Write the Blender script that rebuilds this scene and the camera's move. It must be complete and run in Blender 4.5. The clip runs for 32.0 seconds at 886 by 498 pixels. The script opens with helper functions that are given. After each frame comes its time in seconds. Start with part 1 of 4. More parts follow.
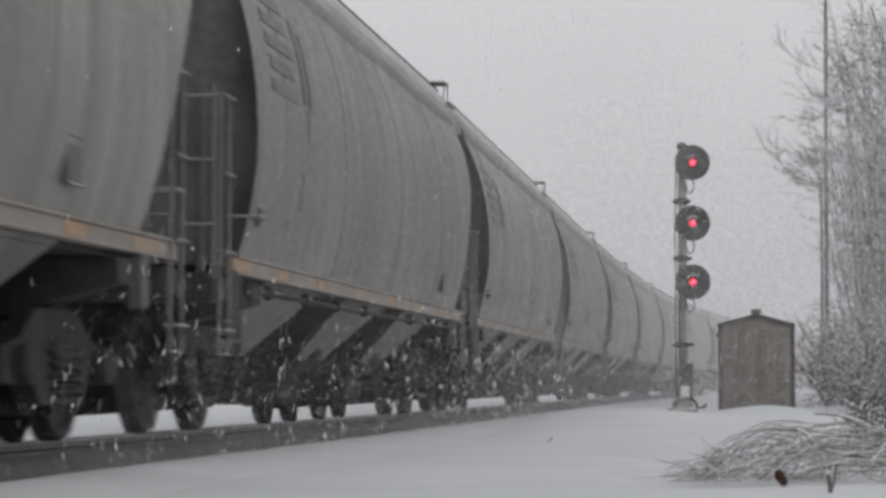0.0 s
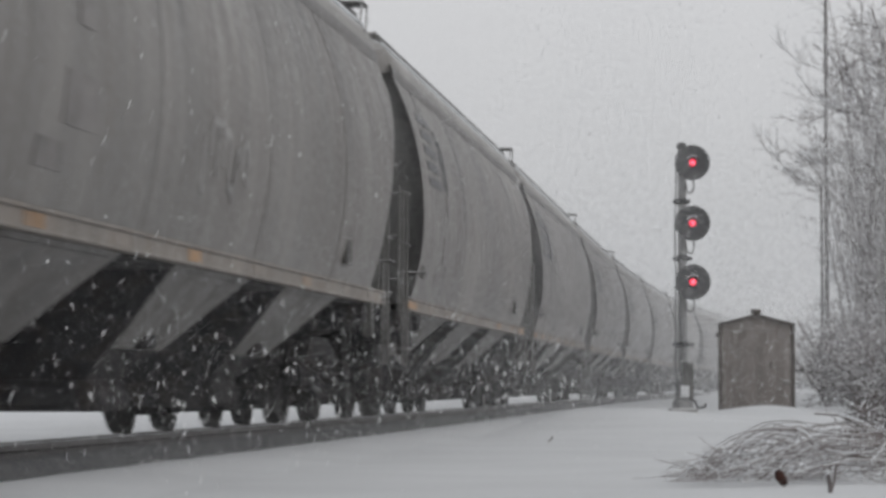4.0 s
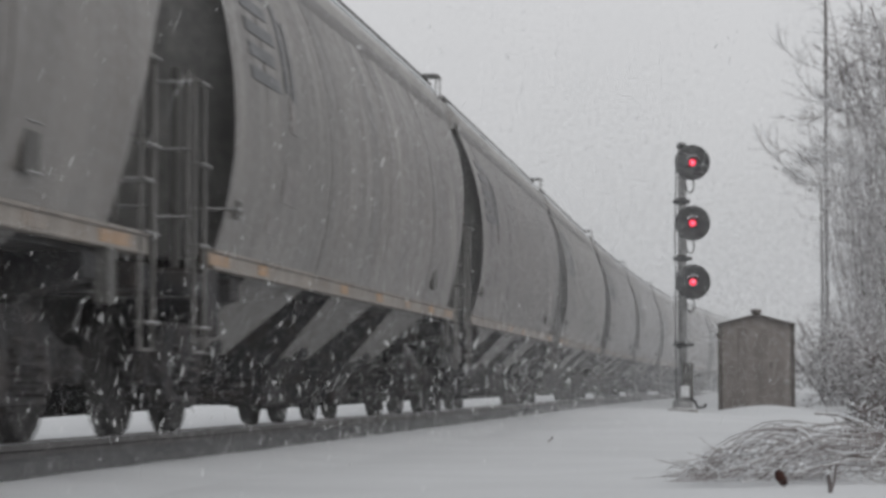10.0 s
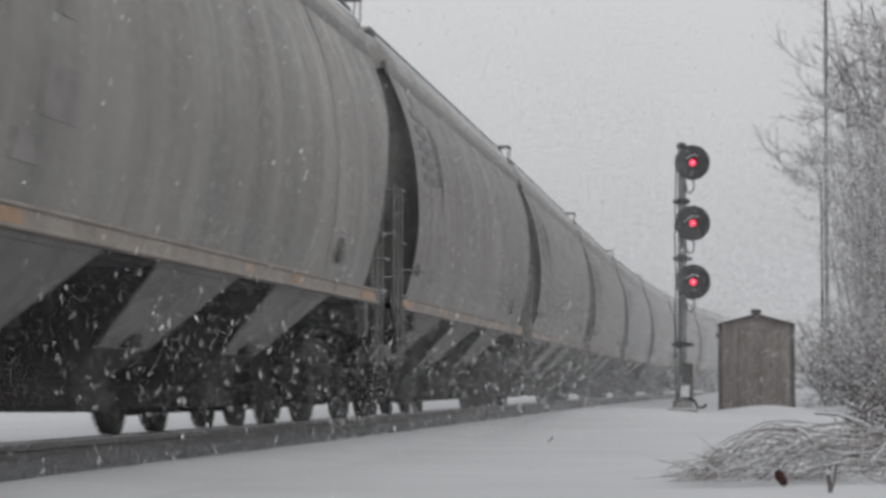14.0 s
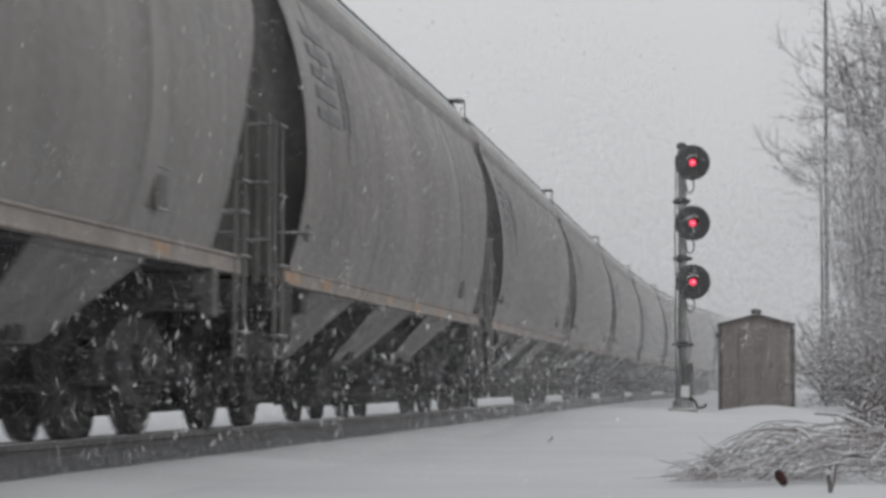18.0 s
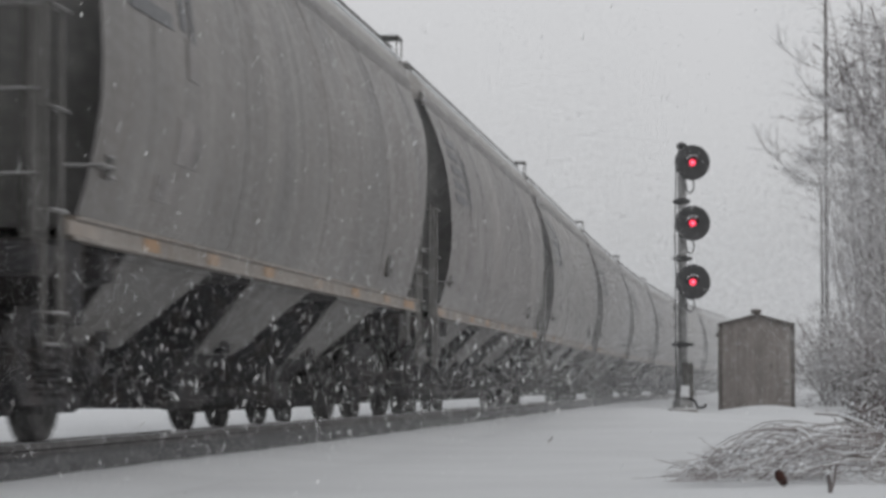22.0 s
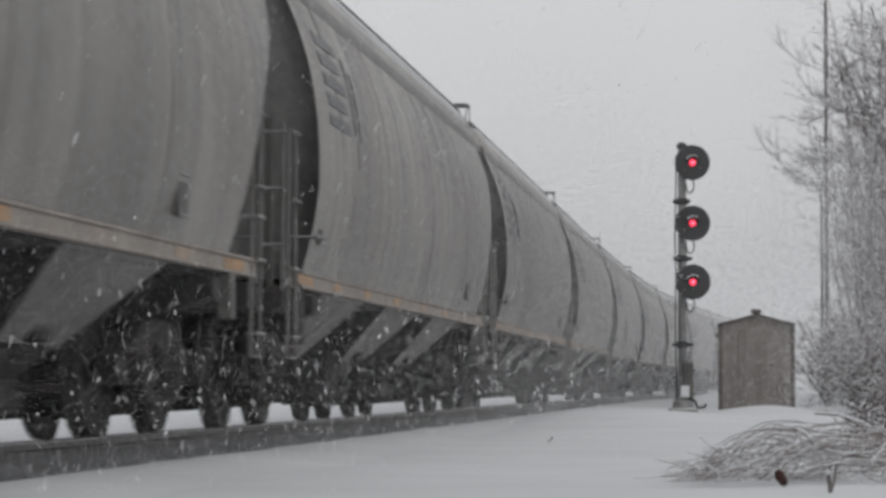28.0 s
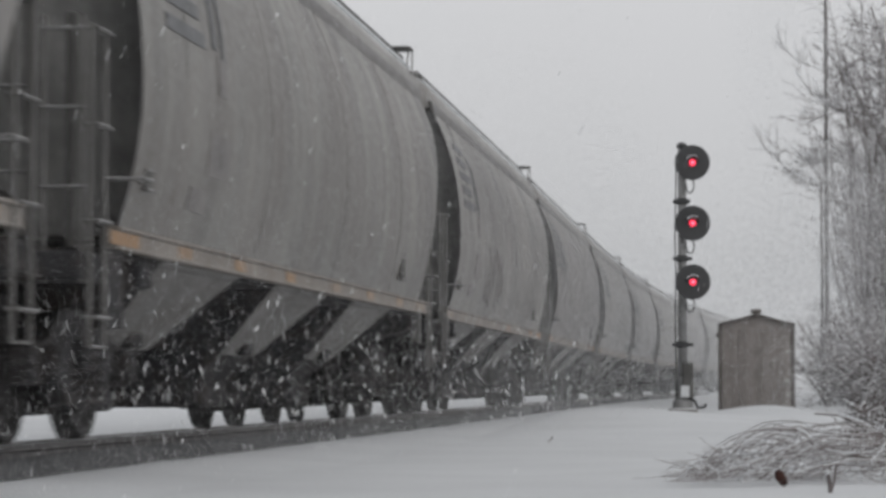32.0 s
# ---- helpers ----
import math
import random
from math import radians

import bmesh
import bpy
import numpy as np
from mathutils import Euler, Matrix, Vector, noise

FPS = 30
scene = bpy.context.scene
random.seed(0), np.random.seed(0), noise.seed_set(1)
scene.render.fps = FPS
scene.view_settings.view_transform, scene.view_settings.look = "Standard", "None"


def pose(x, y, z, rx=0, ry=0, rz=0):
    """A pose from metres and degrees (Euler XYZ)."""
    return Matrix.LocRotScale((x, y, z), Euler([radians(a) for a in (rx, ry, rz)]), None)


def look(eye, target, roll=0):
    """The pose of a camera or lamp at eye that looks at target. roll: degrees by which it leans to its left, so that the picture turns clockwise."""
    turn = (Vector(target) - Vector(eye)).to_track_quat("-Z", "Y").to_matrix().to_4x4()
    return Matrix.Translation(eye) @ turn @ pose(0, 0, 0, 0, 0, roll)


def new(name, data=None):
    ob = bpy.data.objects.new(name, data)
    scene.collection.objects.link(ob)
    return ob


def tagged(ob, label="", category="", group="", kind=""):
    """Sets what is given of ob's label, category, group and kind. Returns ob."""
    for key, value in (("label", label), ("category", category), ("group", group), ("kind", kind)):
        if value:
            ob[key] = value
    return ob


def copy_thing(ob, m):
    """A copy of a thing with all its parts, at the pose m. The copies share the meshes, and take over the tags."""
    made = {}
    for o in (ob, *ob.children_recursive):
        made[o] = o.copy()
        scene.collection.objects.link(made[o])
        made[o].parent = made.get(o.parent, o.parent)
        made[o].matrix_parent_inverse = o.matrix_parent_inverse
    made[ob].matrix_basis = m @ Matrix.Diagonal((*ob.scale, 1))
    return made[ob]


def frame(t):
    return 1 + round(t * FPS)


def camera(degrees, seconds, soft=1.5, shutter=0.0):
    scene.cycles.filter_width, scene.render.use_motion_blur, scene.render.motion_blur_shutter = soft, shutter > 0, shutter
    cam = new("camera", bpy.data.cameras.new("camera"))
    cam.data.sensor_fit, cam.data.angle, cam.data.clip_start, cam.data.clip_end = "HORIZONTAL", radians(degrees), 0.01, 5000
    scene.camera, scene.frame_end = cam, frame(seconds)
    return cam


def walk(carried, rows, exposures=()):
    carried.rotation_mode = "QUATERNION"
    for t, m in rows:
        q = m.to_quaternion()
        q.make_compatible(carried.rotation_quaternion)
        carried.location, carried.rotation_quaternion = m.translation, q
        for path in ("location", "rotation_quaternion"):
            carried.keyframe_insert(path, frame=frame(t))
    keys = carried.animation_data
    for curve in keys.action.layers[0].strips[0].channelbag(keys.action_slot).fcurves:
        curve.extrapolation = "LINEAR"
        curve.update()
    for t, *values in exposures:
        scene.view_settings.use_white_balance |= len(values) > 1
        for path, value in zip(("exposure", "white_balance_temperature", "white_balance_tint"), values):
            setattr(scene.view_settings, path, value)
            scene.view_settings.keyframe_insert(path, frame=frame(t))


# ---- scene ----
# Plan: z = 0 is the top of the rails, y runs away from the tripod, x to its right.
EYE_Z = 0.353
cam = camera(19.0, 32.0, soft=3.4, shutter=0.5)
walk(cam, [(0.0, look((0, 0, EYE_Z), (0, 10, EYE_Z + 0.5174))), (32.0, look((0, 0, EYE_Z), (0, 10, EYE_Z + 0.5174)))],
     exposures=[(0.0, 0.0), (32.0, 0.0)])

# ---------------------------------------------------------------- light
world = bpy.data.worlds.new("overcast")
scene.world = world
world.use_nodes = True
wn, wl = world.node_tree.nodes, world.node_tree.links
bg = wn["Background"]
sky = wn.new("ShaderNodeTexSky")
sky.sky_type = 'NISHITA'
sky.sun_disc = False
sky.sun_elevation, sky.sun_rotation = radians(22), radians(135)
sky.air_density, sky.dust_density = 2.0, 6.0
dull = wn.new("ShaderNodeHueSaturation")
dull.inputs["Saturation"].default_value = 0.15
dull.inputs["Value"].default_value = 0.07
wl.new(sky.outputs[0], dull.inputs["Color"])
geo = wn.new("ShaderNodeTexCoord")
sep = wn.new("ShaderNodeSeparateXYZ")
wl.new(geo.outputs["Generated"], sep.inputs[0])
ramp = wn.new("ShaderNodeValToRGB")
ramp.color_ramp.elements[0].position, ramp.color_ramp.elements[0].color = 0.0, (0.545, 0.552, 0.568, 1)
ramp.color_ramp.elements[1].position, ramp.color_ramp.elements[1].color = 0.16, (0.685, 0.690, 0.709, 1)
wl.new(sep.outputs["Z"], ramp.inputs[0])
cloud = wn.new("ShaderNodeMixRGB")
cloud.inputs[0].default_value = 0.9
wl.new(dull.outputs[0], cloud.inputs[1])
wl.new(ramp.outputs[0], cloud.inputs[2])
wl.new(cloud.outputs[0], bg.inputs["Color"])
bg.inputs["Strength"].default_value = 1.0

sun_data = bpy.data.lights.new("sun", 'SUN')
sun_data.energy, sun_data.angle, sun_data.color = 0.5, radians(60), (1.0, 0.97, 0.93)
sun = new("sun", sun_data)
sun.matrix_world = look((40, -20, 22), (0, 20, 0))


# ---------------------------------------------------------------- materials
def mat(name, col, rough=0.7, metal=0.0, var=0.2, fine=9.0, coarse=1.1, bump=0.15, streak=0.0, rnd=0.0,
        dirt=None, dirt_amount=0.0, snow=0.0, tint=None, wave=0.0, gloss=0.5, drip_glint=0.0):
    """A painted, rusty or natural surface with grain and stains at two scales; streak: run-down lines, snow: lying on upward faces."""
    m = bpy.data.materials.new(name)
    m.use_nodes = True
    n, l = m.node_tree.nodes, m.node_tree.links
    p = n["Principled BSDF"]
    p.inputs["Roughness"].default_value, p.inputs["Metallic"].default_value = rough, metal
    p.inputs["Specular IOR Level"].default_value = gloss
    tc, info = n.new("ShaderNodeTexCoord"), n.new("ShaderNodeObjectInfo")
    shift = n.new("ShaderNodeVectorMath")
    shift.operation = 'MULTIPLY_ADD'
    comb = n.new("ShaderNodeCombineXYZ")
    for i in range(3):
        l.new(info.outputs["Random"], comb.inputs[i])
    shift.inputs[1].default_value = (37.0, 53.0, 3.0)
    l.new(comb.outputs[0], shift.inputs[0])
    l.new(tc.outputs["Object"], shift.inputs[2])

    def grain(scale, detail, vec=(1, 1, 1)):
        mp = n.new("ShaderNodeMapping")
        mp.inputs["Scale"].default_value = vec
        l.new(shift.outputs[0], mp.inputs[0])
        t = n.new("ShaderNodeTexNoise")
        t.inputs["Scale"].default_value, t.inputs["Detail"].default_value = scale, detail
        l.new(mp.outputs[0], t.inputs["Vector"])
        return t.outputs[0]

    def remap(sock, a, b, lo=0.3, hi=0.7):
        r = n.new("ShaderNodeMapRange")
        r.inputs[1].default_value, r.inputs[2].default_value, r.inputs[3].default_value, r.inputs[4].default_value = lo, hi, a, b
        l.new(sock, r.inputs[0])
        return r.outputs[0]

    def mul(a, b):
        k = n.new("ShaderNodeMath")
        k.operation = 'MULTIPLY'
        l.new(a, k.inputs[0])
        l.new(b, k.inputs[1])
        return k.outputs[0]

    small, large = grain(fine, 6), grain(coarse, 4)
    shade = mul(remap(small, 1 - var * 0.5, 1 + var * 0.5), remap(large, 1 - var, 1 + var * 0.6))
    if streak:
        shade = mul(shade, remap(grain(2.4, 5, (1, 1.0, 0.09)), 1 - streak, 1 + streak * 0.4, 0.35, 0.65))
        shade = mul(shade, remap(grain(9.0, 3, (1, 1.0, 0.05)), 1 - streak * 0.5, 1 + streak * 0.2, 0.35, 0.65))
    if drip_glint:
        # dark run-down stains that start at the roof edge and thin out at uneven heights
        height = n.new("ShaderNodeSeparateXYZ")
        l.new(tc.outputs["Object"], height.inputs[0])
        reach = n.new("ShaderNodeMath")
        reach.operation = 'ADD'
        l.new(height.outputs["Z"], reach.inputs[0])
        l.new(remap(grain(1.6, 3, (0, 1.0, 0.0)), -0.9, 0.9), reach.inputs[1])
        line_mask = mul(remap(grain(1.5, 4, (0, 1.0, 0.04)), 0, 1, 0.53, 0.60), remap(reach.outputs[0], 0, 1, 2.3, 3.6))
        shade = mul(shade, remap(line_mask, 1, 1 - drip_glint, 0, 1))
        # pale streaks: sky glints on the bulged sheets, put into the colour
        glint_mask = mul(remap(grain(1.9, 3, (0, 1.0, 0.06)), 0, 1, 0.55, 0.65), remap(reach.outputs[0], 0, 1, 2.4, 3.4))
        shade = mul(shade, remap(glint_mask, 1, 1 + drip_glint * 0.9, 0, 1))
    if rnd:
        shade = mul(shade, remap(info.outputs["Random"], 1 - rnd, 1 + rnd, 0, 1))
    base = n.new("ShaderNodeVectorMath")
    base.operation = 'SCALE'
    base.inputs[0].default_value = col
    l.new(shade, base.inputs["Scale"])
    out = base.outputs[0]
    if tint:
        mx = n.new("ShaderNodeMixRGB")
        l.new(remap(info.outputs["Random"], 0, 1, 0.35, 0.75), mx.inputs[0])
        l.new(out, mx.inputs[1])
        sc = n.new("ShaderNodeVectorMath")
        sc.operation = 'SCALE'
        sc.inputs[0].default_value = tint
        l.new(shade, sc.inputs["Scale"])
        l.new(sc.outputs[0], mx.inputs[2])
        out = mx.outputs[0]
    if dirt:
        mx = n.new("ShaderNodeMixRGB")
        l.new(remap(grain(coarse * 2.3, 7, (1, 1, 0.5)), 0, dirt_amount, 0.45, 0.68), mx.inputs[0])
        l.new(out, mx.inputs[1])
        mx.inputs[2].default_value = (*dirt, 1)
        out = mx.outputs[0]
    if snow:
        g, sp = n.new("ShaderNodeNewGeometry"), n.new("ShaderNodeSeparateXYZ")
        l.new(g.outputs["Normal"], sp.inputs[0])
        mx = n.new("ShaderNodeMixRGB")
        l.new(mul(remap(sp.outputs["Z"], 0, snow, 0.35, 0.75), remap(grain(3.0, 5), 0.35, 1.0, 0.35, 0.55)), mx.inputs[0])
        l.new(out, mx.inputs[1])
        mx.inputs[2].default_value = (0.8, 0.82, 0.84, 1)
        out = mx.outputs[0]
    l.new(out, p.inputs["Base Color"])
    l.new(remap(small, max(rough - 0.12, 0.05), min(rough + 0.12, 1.0)), p.inputs["Roughness"])
    if wave:
        b = n.new("ShaderNodeBump")
        b.inputs["Strength"].default_value, b.inputs["Distance"].default_value = wave, 0.05
        l.new(grain(2.2, 2, (0.2, 1.0, 0.10)), b.inputs["Height"])
        l.new(b.outputs[0], p.inputs["Normal"])
    if bump:
        b = n.new("ShaderNodeBump")
        b.inputs["Strength"].default_value, b.inputs["Distance"].default_value = bump, 0.02
        l.new(small, b.inputs["Height"])
        l.new(b.outputs[0], p.inputs["Normal"])
    return m


CAR = mat("weathered_grey_paint", (0.179, 0.167, 0.157), 0.40, var=0.32, fine=14, coarse=0.45, bump=0.0, streak=0.26, rnd=0.12,
          dirt=(0.118, 0.104, 0.094), dirt_amount=0.7, tint=(0.189, 0.181, 0.167), wave=0.6, drip_glint=0.5)
END = mat("grimy_end_paint", (0.40, 0.395, 0.385), 0.7, var=0.25, fine=12, coarse=1.5, streak=0.2)
ROOF = mat("snowy_roof_paint", (0.30, 0.29, 0.28), 0.6, var=0.2, coarse=0.9, snow=0.75)
SILL = mat("sill_paint", (0.235, 0.212, 0.19), 0.6, var=0.25, fine=18, coarse=2, streak=0.15, snow=0.8, dirt=(0.175, 0.142, 0.115), dirt_amount=0.55)
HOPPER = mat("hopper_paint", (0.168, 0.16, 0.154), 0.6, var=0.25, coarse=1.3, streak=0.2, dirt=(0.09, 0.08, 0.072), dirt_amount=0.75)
GRIME = mat("end_grime", (0.10, 0.098, 0.094), 0.8, var=0.3, coarse=2)
# this black also serves as the shade on the hopper end sheets
STEEL = mat("dirt_and_shade_black_steel", (0.036, 0.036, 0.038), 0.8, var=0.35, fine=20, coarse=3, dirt=(0.06, 0.05, 0.045), dirt_amount=0.6, gloss=0.2)
LADDER = mat("ladder_paint", (0.145, 0.14, 0.135), 0.6, var=0.25, fine=30, coarse=4, snow=0.35)
WHEEL = mat("wheel_steel", (0.036, 0.035, 0.035), 0.7, gloss=0.2, var=0.4, fine=15, coarse=4)
STRIPE = mat("yellow_reflective_tape", (0.34, 0.185, 0.075), 0.5, var=0.4, fine=25, coarse=4, dirt=(0.24, 0.19, 0.15), dirt_amount=0.8, tint=(0.235, 0.205, 0.18))
LETTER = mat("faded_blue_black_lettering", (0.075, 0.077, 0.083), 0.45, var=0.35, fine=20, coarse=3, bump=0.0)
STENCIL = mat("faded_stencil_panel", (0.150, 0.137, 0.131), 0.4, var=0.45, fine=18, coarse=4, bump=0.0)
GRAFFITI = mat("pale_spray_paint", (0.27, 0.262, 0.255), 0.4, var=0.5, fine=9, coarse=2, bump=0.0)
SEAM = mat("weld_seam_paint", (0.125, 0.118, 0.114), 0.45, var=0.35, fine=14, coarse=1.5, bump=0.0)
BALLAST = mat("slushy_ballast", (0.092, 0.094, 0.096), 0.9, var=0.3, fine=30, coarse=3, bump=0.4)
RAIL = mat("rusty_rail", (0.055, 0.05, 0.048), 0.55, metal=0.2, var=0.3, fine=25, coarse=2, snow=0.5)
SNOW = mat("fresh_snow", (0.675, 0.69, 0.705), 0.9, var=0.06, fine=22, coarse=0.6, bump=0.35)
SNOWCAP = mat("clinging_snow", (0.78, 0.80, 0.82), 0.85, var=0.08, fine=30, coarse=5, bump=0.2)
FLAKE = mat("snowflake", (0.90, 0.91, 0.92), 0.9, var=0.02, bump=0.0)
BLACK = mat("black_signal_paint", (0.045, 0.046, 0.048), 0.5, var=0.3, fine=20, coarse=3)
MAST = mat("weathered_aluminium_paint", (0.31, 0.31, 0.31), 0.55, metal=0.2, var=0.3, fine=15, coarse=3, streak=0.2)
HUT = mat("brown_grey_sheet_steel", (0.27, 0.245, 0.232), 0.65, var=0.16, fine=10, coarse=1.5, streak=0.2)
HUTDARK = mat("dark_brown_trim", (0.13, 0.118, 0.11), 0.7, var=0.25, fine=12, coarse=2)
HUTROOF = mat("hut_roof_steel", (0.09, 0.082, 0.076), 0.7, var=0.2, fine=12, coarse=2, snow=0.15)
PLATE = mat("white_enamel_plate", (0.62, 0.63, 0.64), 0.4, var=0.15, fine=20, coarse=4)
CONCRETE = mat("old_concrete", (0.27, 0.26, 0.25), 0.9, var=0.25, fine=25, coarse=4, snow=0.8)
BARK = mat("wet_grey_brown_bark", (0.155, 0.135, 0.130), 0.9, var=0.35, fine=20, coarse=3, bump=0.4)
TWIG = mat("brown_twig", (0.185, 0.162, 0.160), 0.85, var=0.4, fine=25, coarse=5)
POLE = mat("grey_pole_wood", (0.21, 0.20, 0.195), 0.9, var=0.25, fine=10, coarse=2, streak=0.2)
BRUSH = mat("dead_brush_bark", (0.25, 0.222, 0.215), 0.85, var=0.4, fine=25, coarse=5)
LEAF = mat("dead_oak_leaf", (0.11, 0.045, 0.036), 0.7, var=0.35, fine=60, coarse=20)


def glow(name, col, power):
    m = bpy.data.materials.new(name)
    m.use_nodes = True
    p = m.node_tree.nodes["Principled BSDF"]
    p.inputs["Base Color"].default_value = (*col, 1)
    p.inputs["Emission Color"].default_value = (*col, 1)
    p.inputs["Emission Strength"].default_value = power
    p.inputs["Roughness"].default_value = 0.2
    return m


LENS = glow("red_signal_lens", (1.0, 0.045, 0.10), 1.15)
LAMP = glow("red_lamp_core", (1.0, 0.22, 0.32), 1.3)


# ---------------------------------------------------------------- mesh helpers
def part(name, bm, material, parent=None, label="", smooth=False):
    """Links a bmesh as one mesh object under a thing or part."""
    me = bpy.data.meshes.new(name)
    bmesh.ops.recalc_face_normals(bm, faces=bm.faces)
    bm.to_mesh(me)
    bm.free()
    if smooth:
        for f in me.polygons:
            f.use_smooth = True
    me.materials.append(material)
    ob = new(name, me)
    ob.parent = parent
    if label:
        ob["label"] = label
    return ob


def shared(name, ob, parent, m, label=""):
    """Another object on the mesh of ob, at the pose m under parent."""
    o = new(name, ob.data)
    o.parent = parent
    o.matrix_basis = m
    if label:
        o["label"] = label
    return o


def box(bm, lo, hi, bevel=0.0):
    v = [bm.verts.new((x, y, z)) for z in (lo[2], hi[2]) for x, y in ((lo[0], lo[1]), (hi[0], lo[1]), (hi[0], hi[1]), (lo[0], hi[1]))]
    fs = [bm.faces.new([v[i] for i in q]) for q in ((3, 2, 1, 0), (4, 5, 6, 7), (0, 1, 5, 4), (1, 2, 6, 5), (2, 3, 7, 6), (3, 0, 4, 7))]
    if bevel:
        es = {e for f in fs for e in f.edges}
        bmesh.ops.bevel(bm, geom=list(es), offset=bevel, segments=1, affect='EDGES')
    return bm


def tube(bm, path, radii, sides=6, cap=True):
    """A tapered tube along a list of points."""
    path = [Vector(p) for p in path]
    rings = []
    for i, p in enumerate(path):
        d = (path[min(i + 1, len(path) - 1)] - path[max(i - 1, 0)])
        d = d.normalized() if d.length > 1e-9 else Vector((0, 0, 1))
        a = d.cross(Vector((0, 0, 1)))
        if a.length < 0.05:
            a = d.cross(Vector((1, 0, 0)))
        a.normalize()
        b = d.cross(a)
        r = radii if isinstance(radii, (int, float)) else radii[i]
        rings.append([bm.verts.new(p + r * (math.cos(2 * math.pi * k / sides) * a + math.sin(2 * math.pi * k / sides) * b)) for k in range(sides)])
    for r0, r1 in zip(rings, rings[1:]):
        for k in range(sides):
            bm.faces.new((r0[k], r0[(k + 1) % sides], r1[(k + 1) % sides], r1[k]))
    if cap:
        bm.faces.new(rings[0][::-1])
        bm.faces.new(rings[-1])
    return bm


def prism(bm, outline, axis, lo, hi):
    """An outline in the two other axes, drawn out along one axis."""
    def at(u, v, w):
        return {0: (w, u, v), 1: (u, w, v), 2: (u, v, w)}[axis]
    a = [bm.verts.new(at(u, v, lo)) for u, v in outline]
    b = [bm.verts.new(at(u, v, hi)) for u, v in outline]
    bm.faces.new(a[::-1])
    bm.faces.new(b)
    n = len(outline)
    for i in range(n):
        bm.faces.new((a[i], a[(i + 1) % n], b[(i + 1) % n], b[i]))
    return bm


def lathe(bm, profile, axis, centre=(0, 0, 0), sides=24):
    """(radius, along) profile turned about axis 0, 1 or 2 through centre."""
    rings = []
    for r, w in profile:
        ring = []
        for k in range(sides):
            c, s = r * math.cos(2 * math.pi * k / sides), r * math.sin(2 * math.pi * k / sides)
            v = {0: (w, c, s), 1: (c, w, s), 2: (c, s, w)}[axis]
            ring.append(bm.verts.new(Vector(v) + Vector(centre)))
        rings.append(ring)
    for r0, r1 in zip(rings, rings[1:]):
        for k in range(sides):
            bm.faces.new((r0[k], r0[(k + 1) % sides], r1[(k + 1) % sides], r1[k]))
    bm.faces.new(rings[0][::-1])
    bm.faces.new(rings[-1])
    return bm


def B():
    return bmesh.new()


# ---------------------------------------------------------------- the line of the track
def bend(s):
    if s < -15:
        return -0.00085
    if s < 115:
        return -0.00055 + 0.0000200 * s * (0.8 + 0.0016 * s)
    if s < 230:
        return 0.0
    return -0.0005


CANT = 0.10   # the far rail lies lower
STEP = 0.5
S0, S1 = -120.0, 640.0


def lay_line():
    fwd, x, y, a = [], -2.777, 21.239, 0.1225
    s = 0.0
    while s <= S1:
        fwd.append((x, y, a))
        a += bend(s + STEP / 2) * STEP
        x += math.sin(a) * STEP
        y += math.cos(a) * STEP
        s += STEP
    back, x, y, a, s = [], -2.777, 21.239, 0.1225, 0.0
    while s > S0:
        a -= bend(s - STEP / 2) * STEP
        x -= math.sin(a) * STEP
        y -= math.cos(a) * STEP
        s -= STEP
        back.append((x, y, a))
    return np.array(back[::-1] + fwd)


LINE = lay_line()
LINE_S = S0 + STEP * np.arange(len(LINE))


def track(s):
    return tuple(float(np.interp(s, LINE_S, LINE[:, i])) for i in range(3))


def on_track(s, lateral=0.0, z=0.0):
    x, y, a = track(s)
    return pose(x + lateral * math.cos(a), y - lateral * math.sin(a), z, 0, 0, -math.degrees(a))


def beside(s, lateral, z):
    x, y, a = track(s)
    return Vector((x + lateral * math.cos(a), y - lateral * math.sin(a), z))


# ---------------------------------------------------------------- ground
def ground_z(x, y):
    z = -0.255
    z += 0.22 * math.exp(-((x - 3.0) / 2.2) ** 2 - ((y - 46) / 9.0) ** 2)
    z += 0.19 * math.exp(-((x - 7.0) / 1.0) ** 2 - ((y - 57.5) / 2.0) ** 2)
    z += 0.10 * math.exp(-((x - 3.2) / 1.6) ** 2 - ((y - 18) / 3.0) ** 2)
    z += 0.125 * (1 + math.tanh((x - 12.5) / 3.0)) * (1 + math.tanh((y - 45) / 12))
    near = math.exp(-(y / 90.0) ** 2)
    z += near * (0.020 * noise.noise((x * 0.35, y * 0.22, 0.0)) + 0.010 * noise.noise((x * 1.7, y * 1.1, 4.0)))
    # the bed under the track stays level, just over the foot of the rails
    i = int(np.argmin((LINE[:, 0] - x) ** 2 + (LINE[:, 1] - y) ** 2)) if y < 260 else 0
    d = math.hypot(LINE[i, 0] - x, LINE[i, 1] - y)
    w = min(max((d - 1.0) / 1.0, 0.0), 1.0)
    return z * w + (1 - w) * (-0.285)


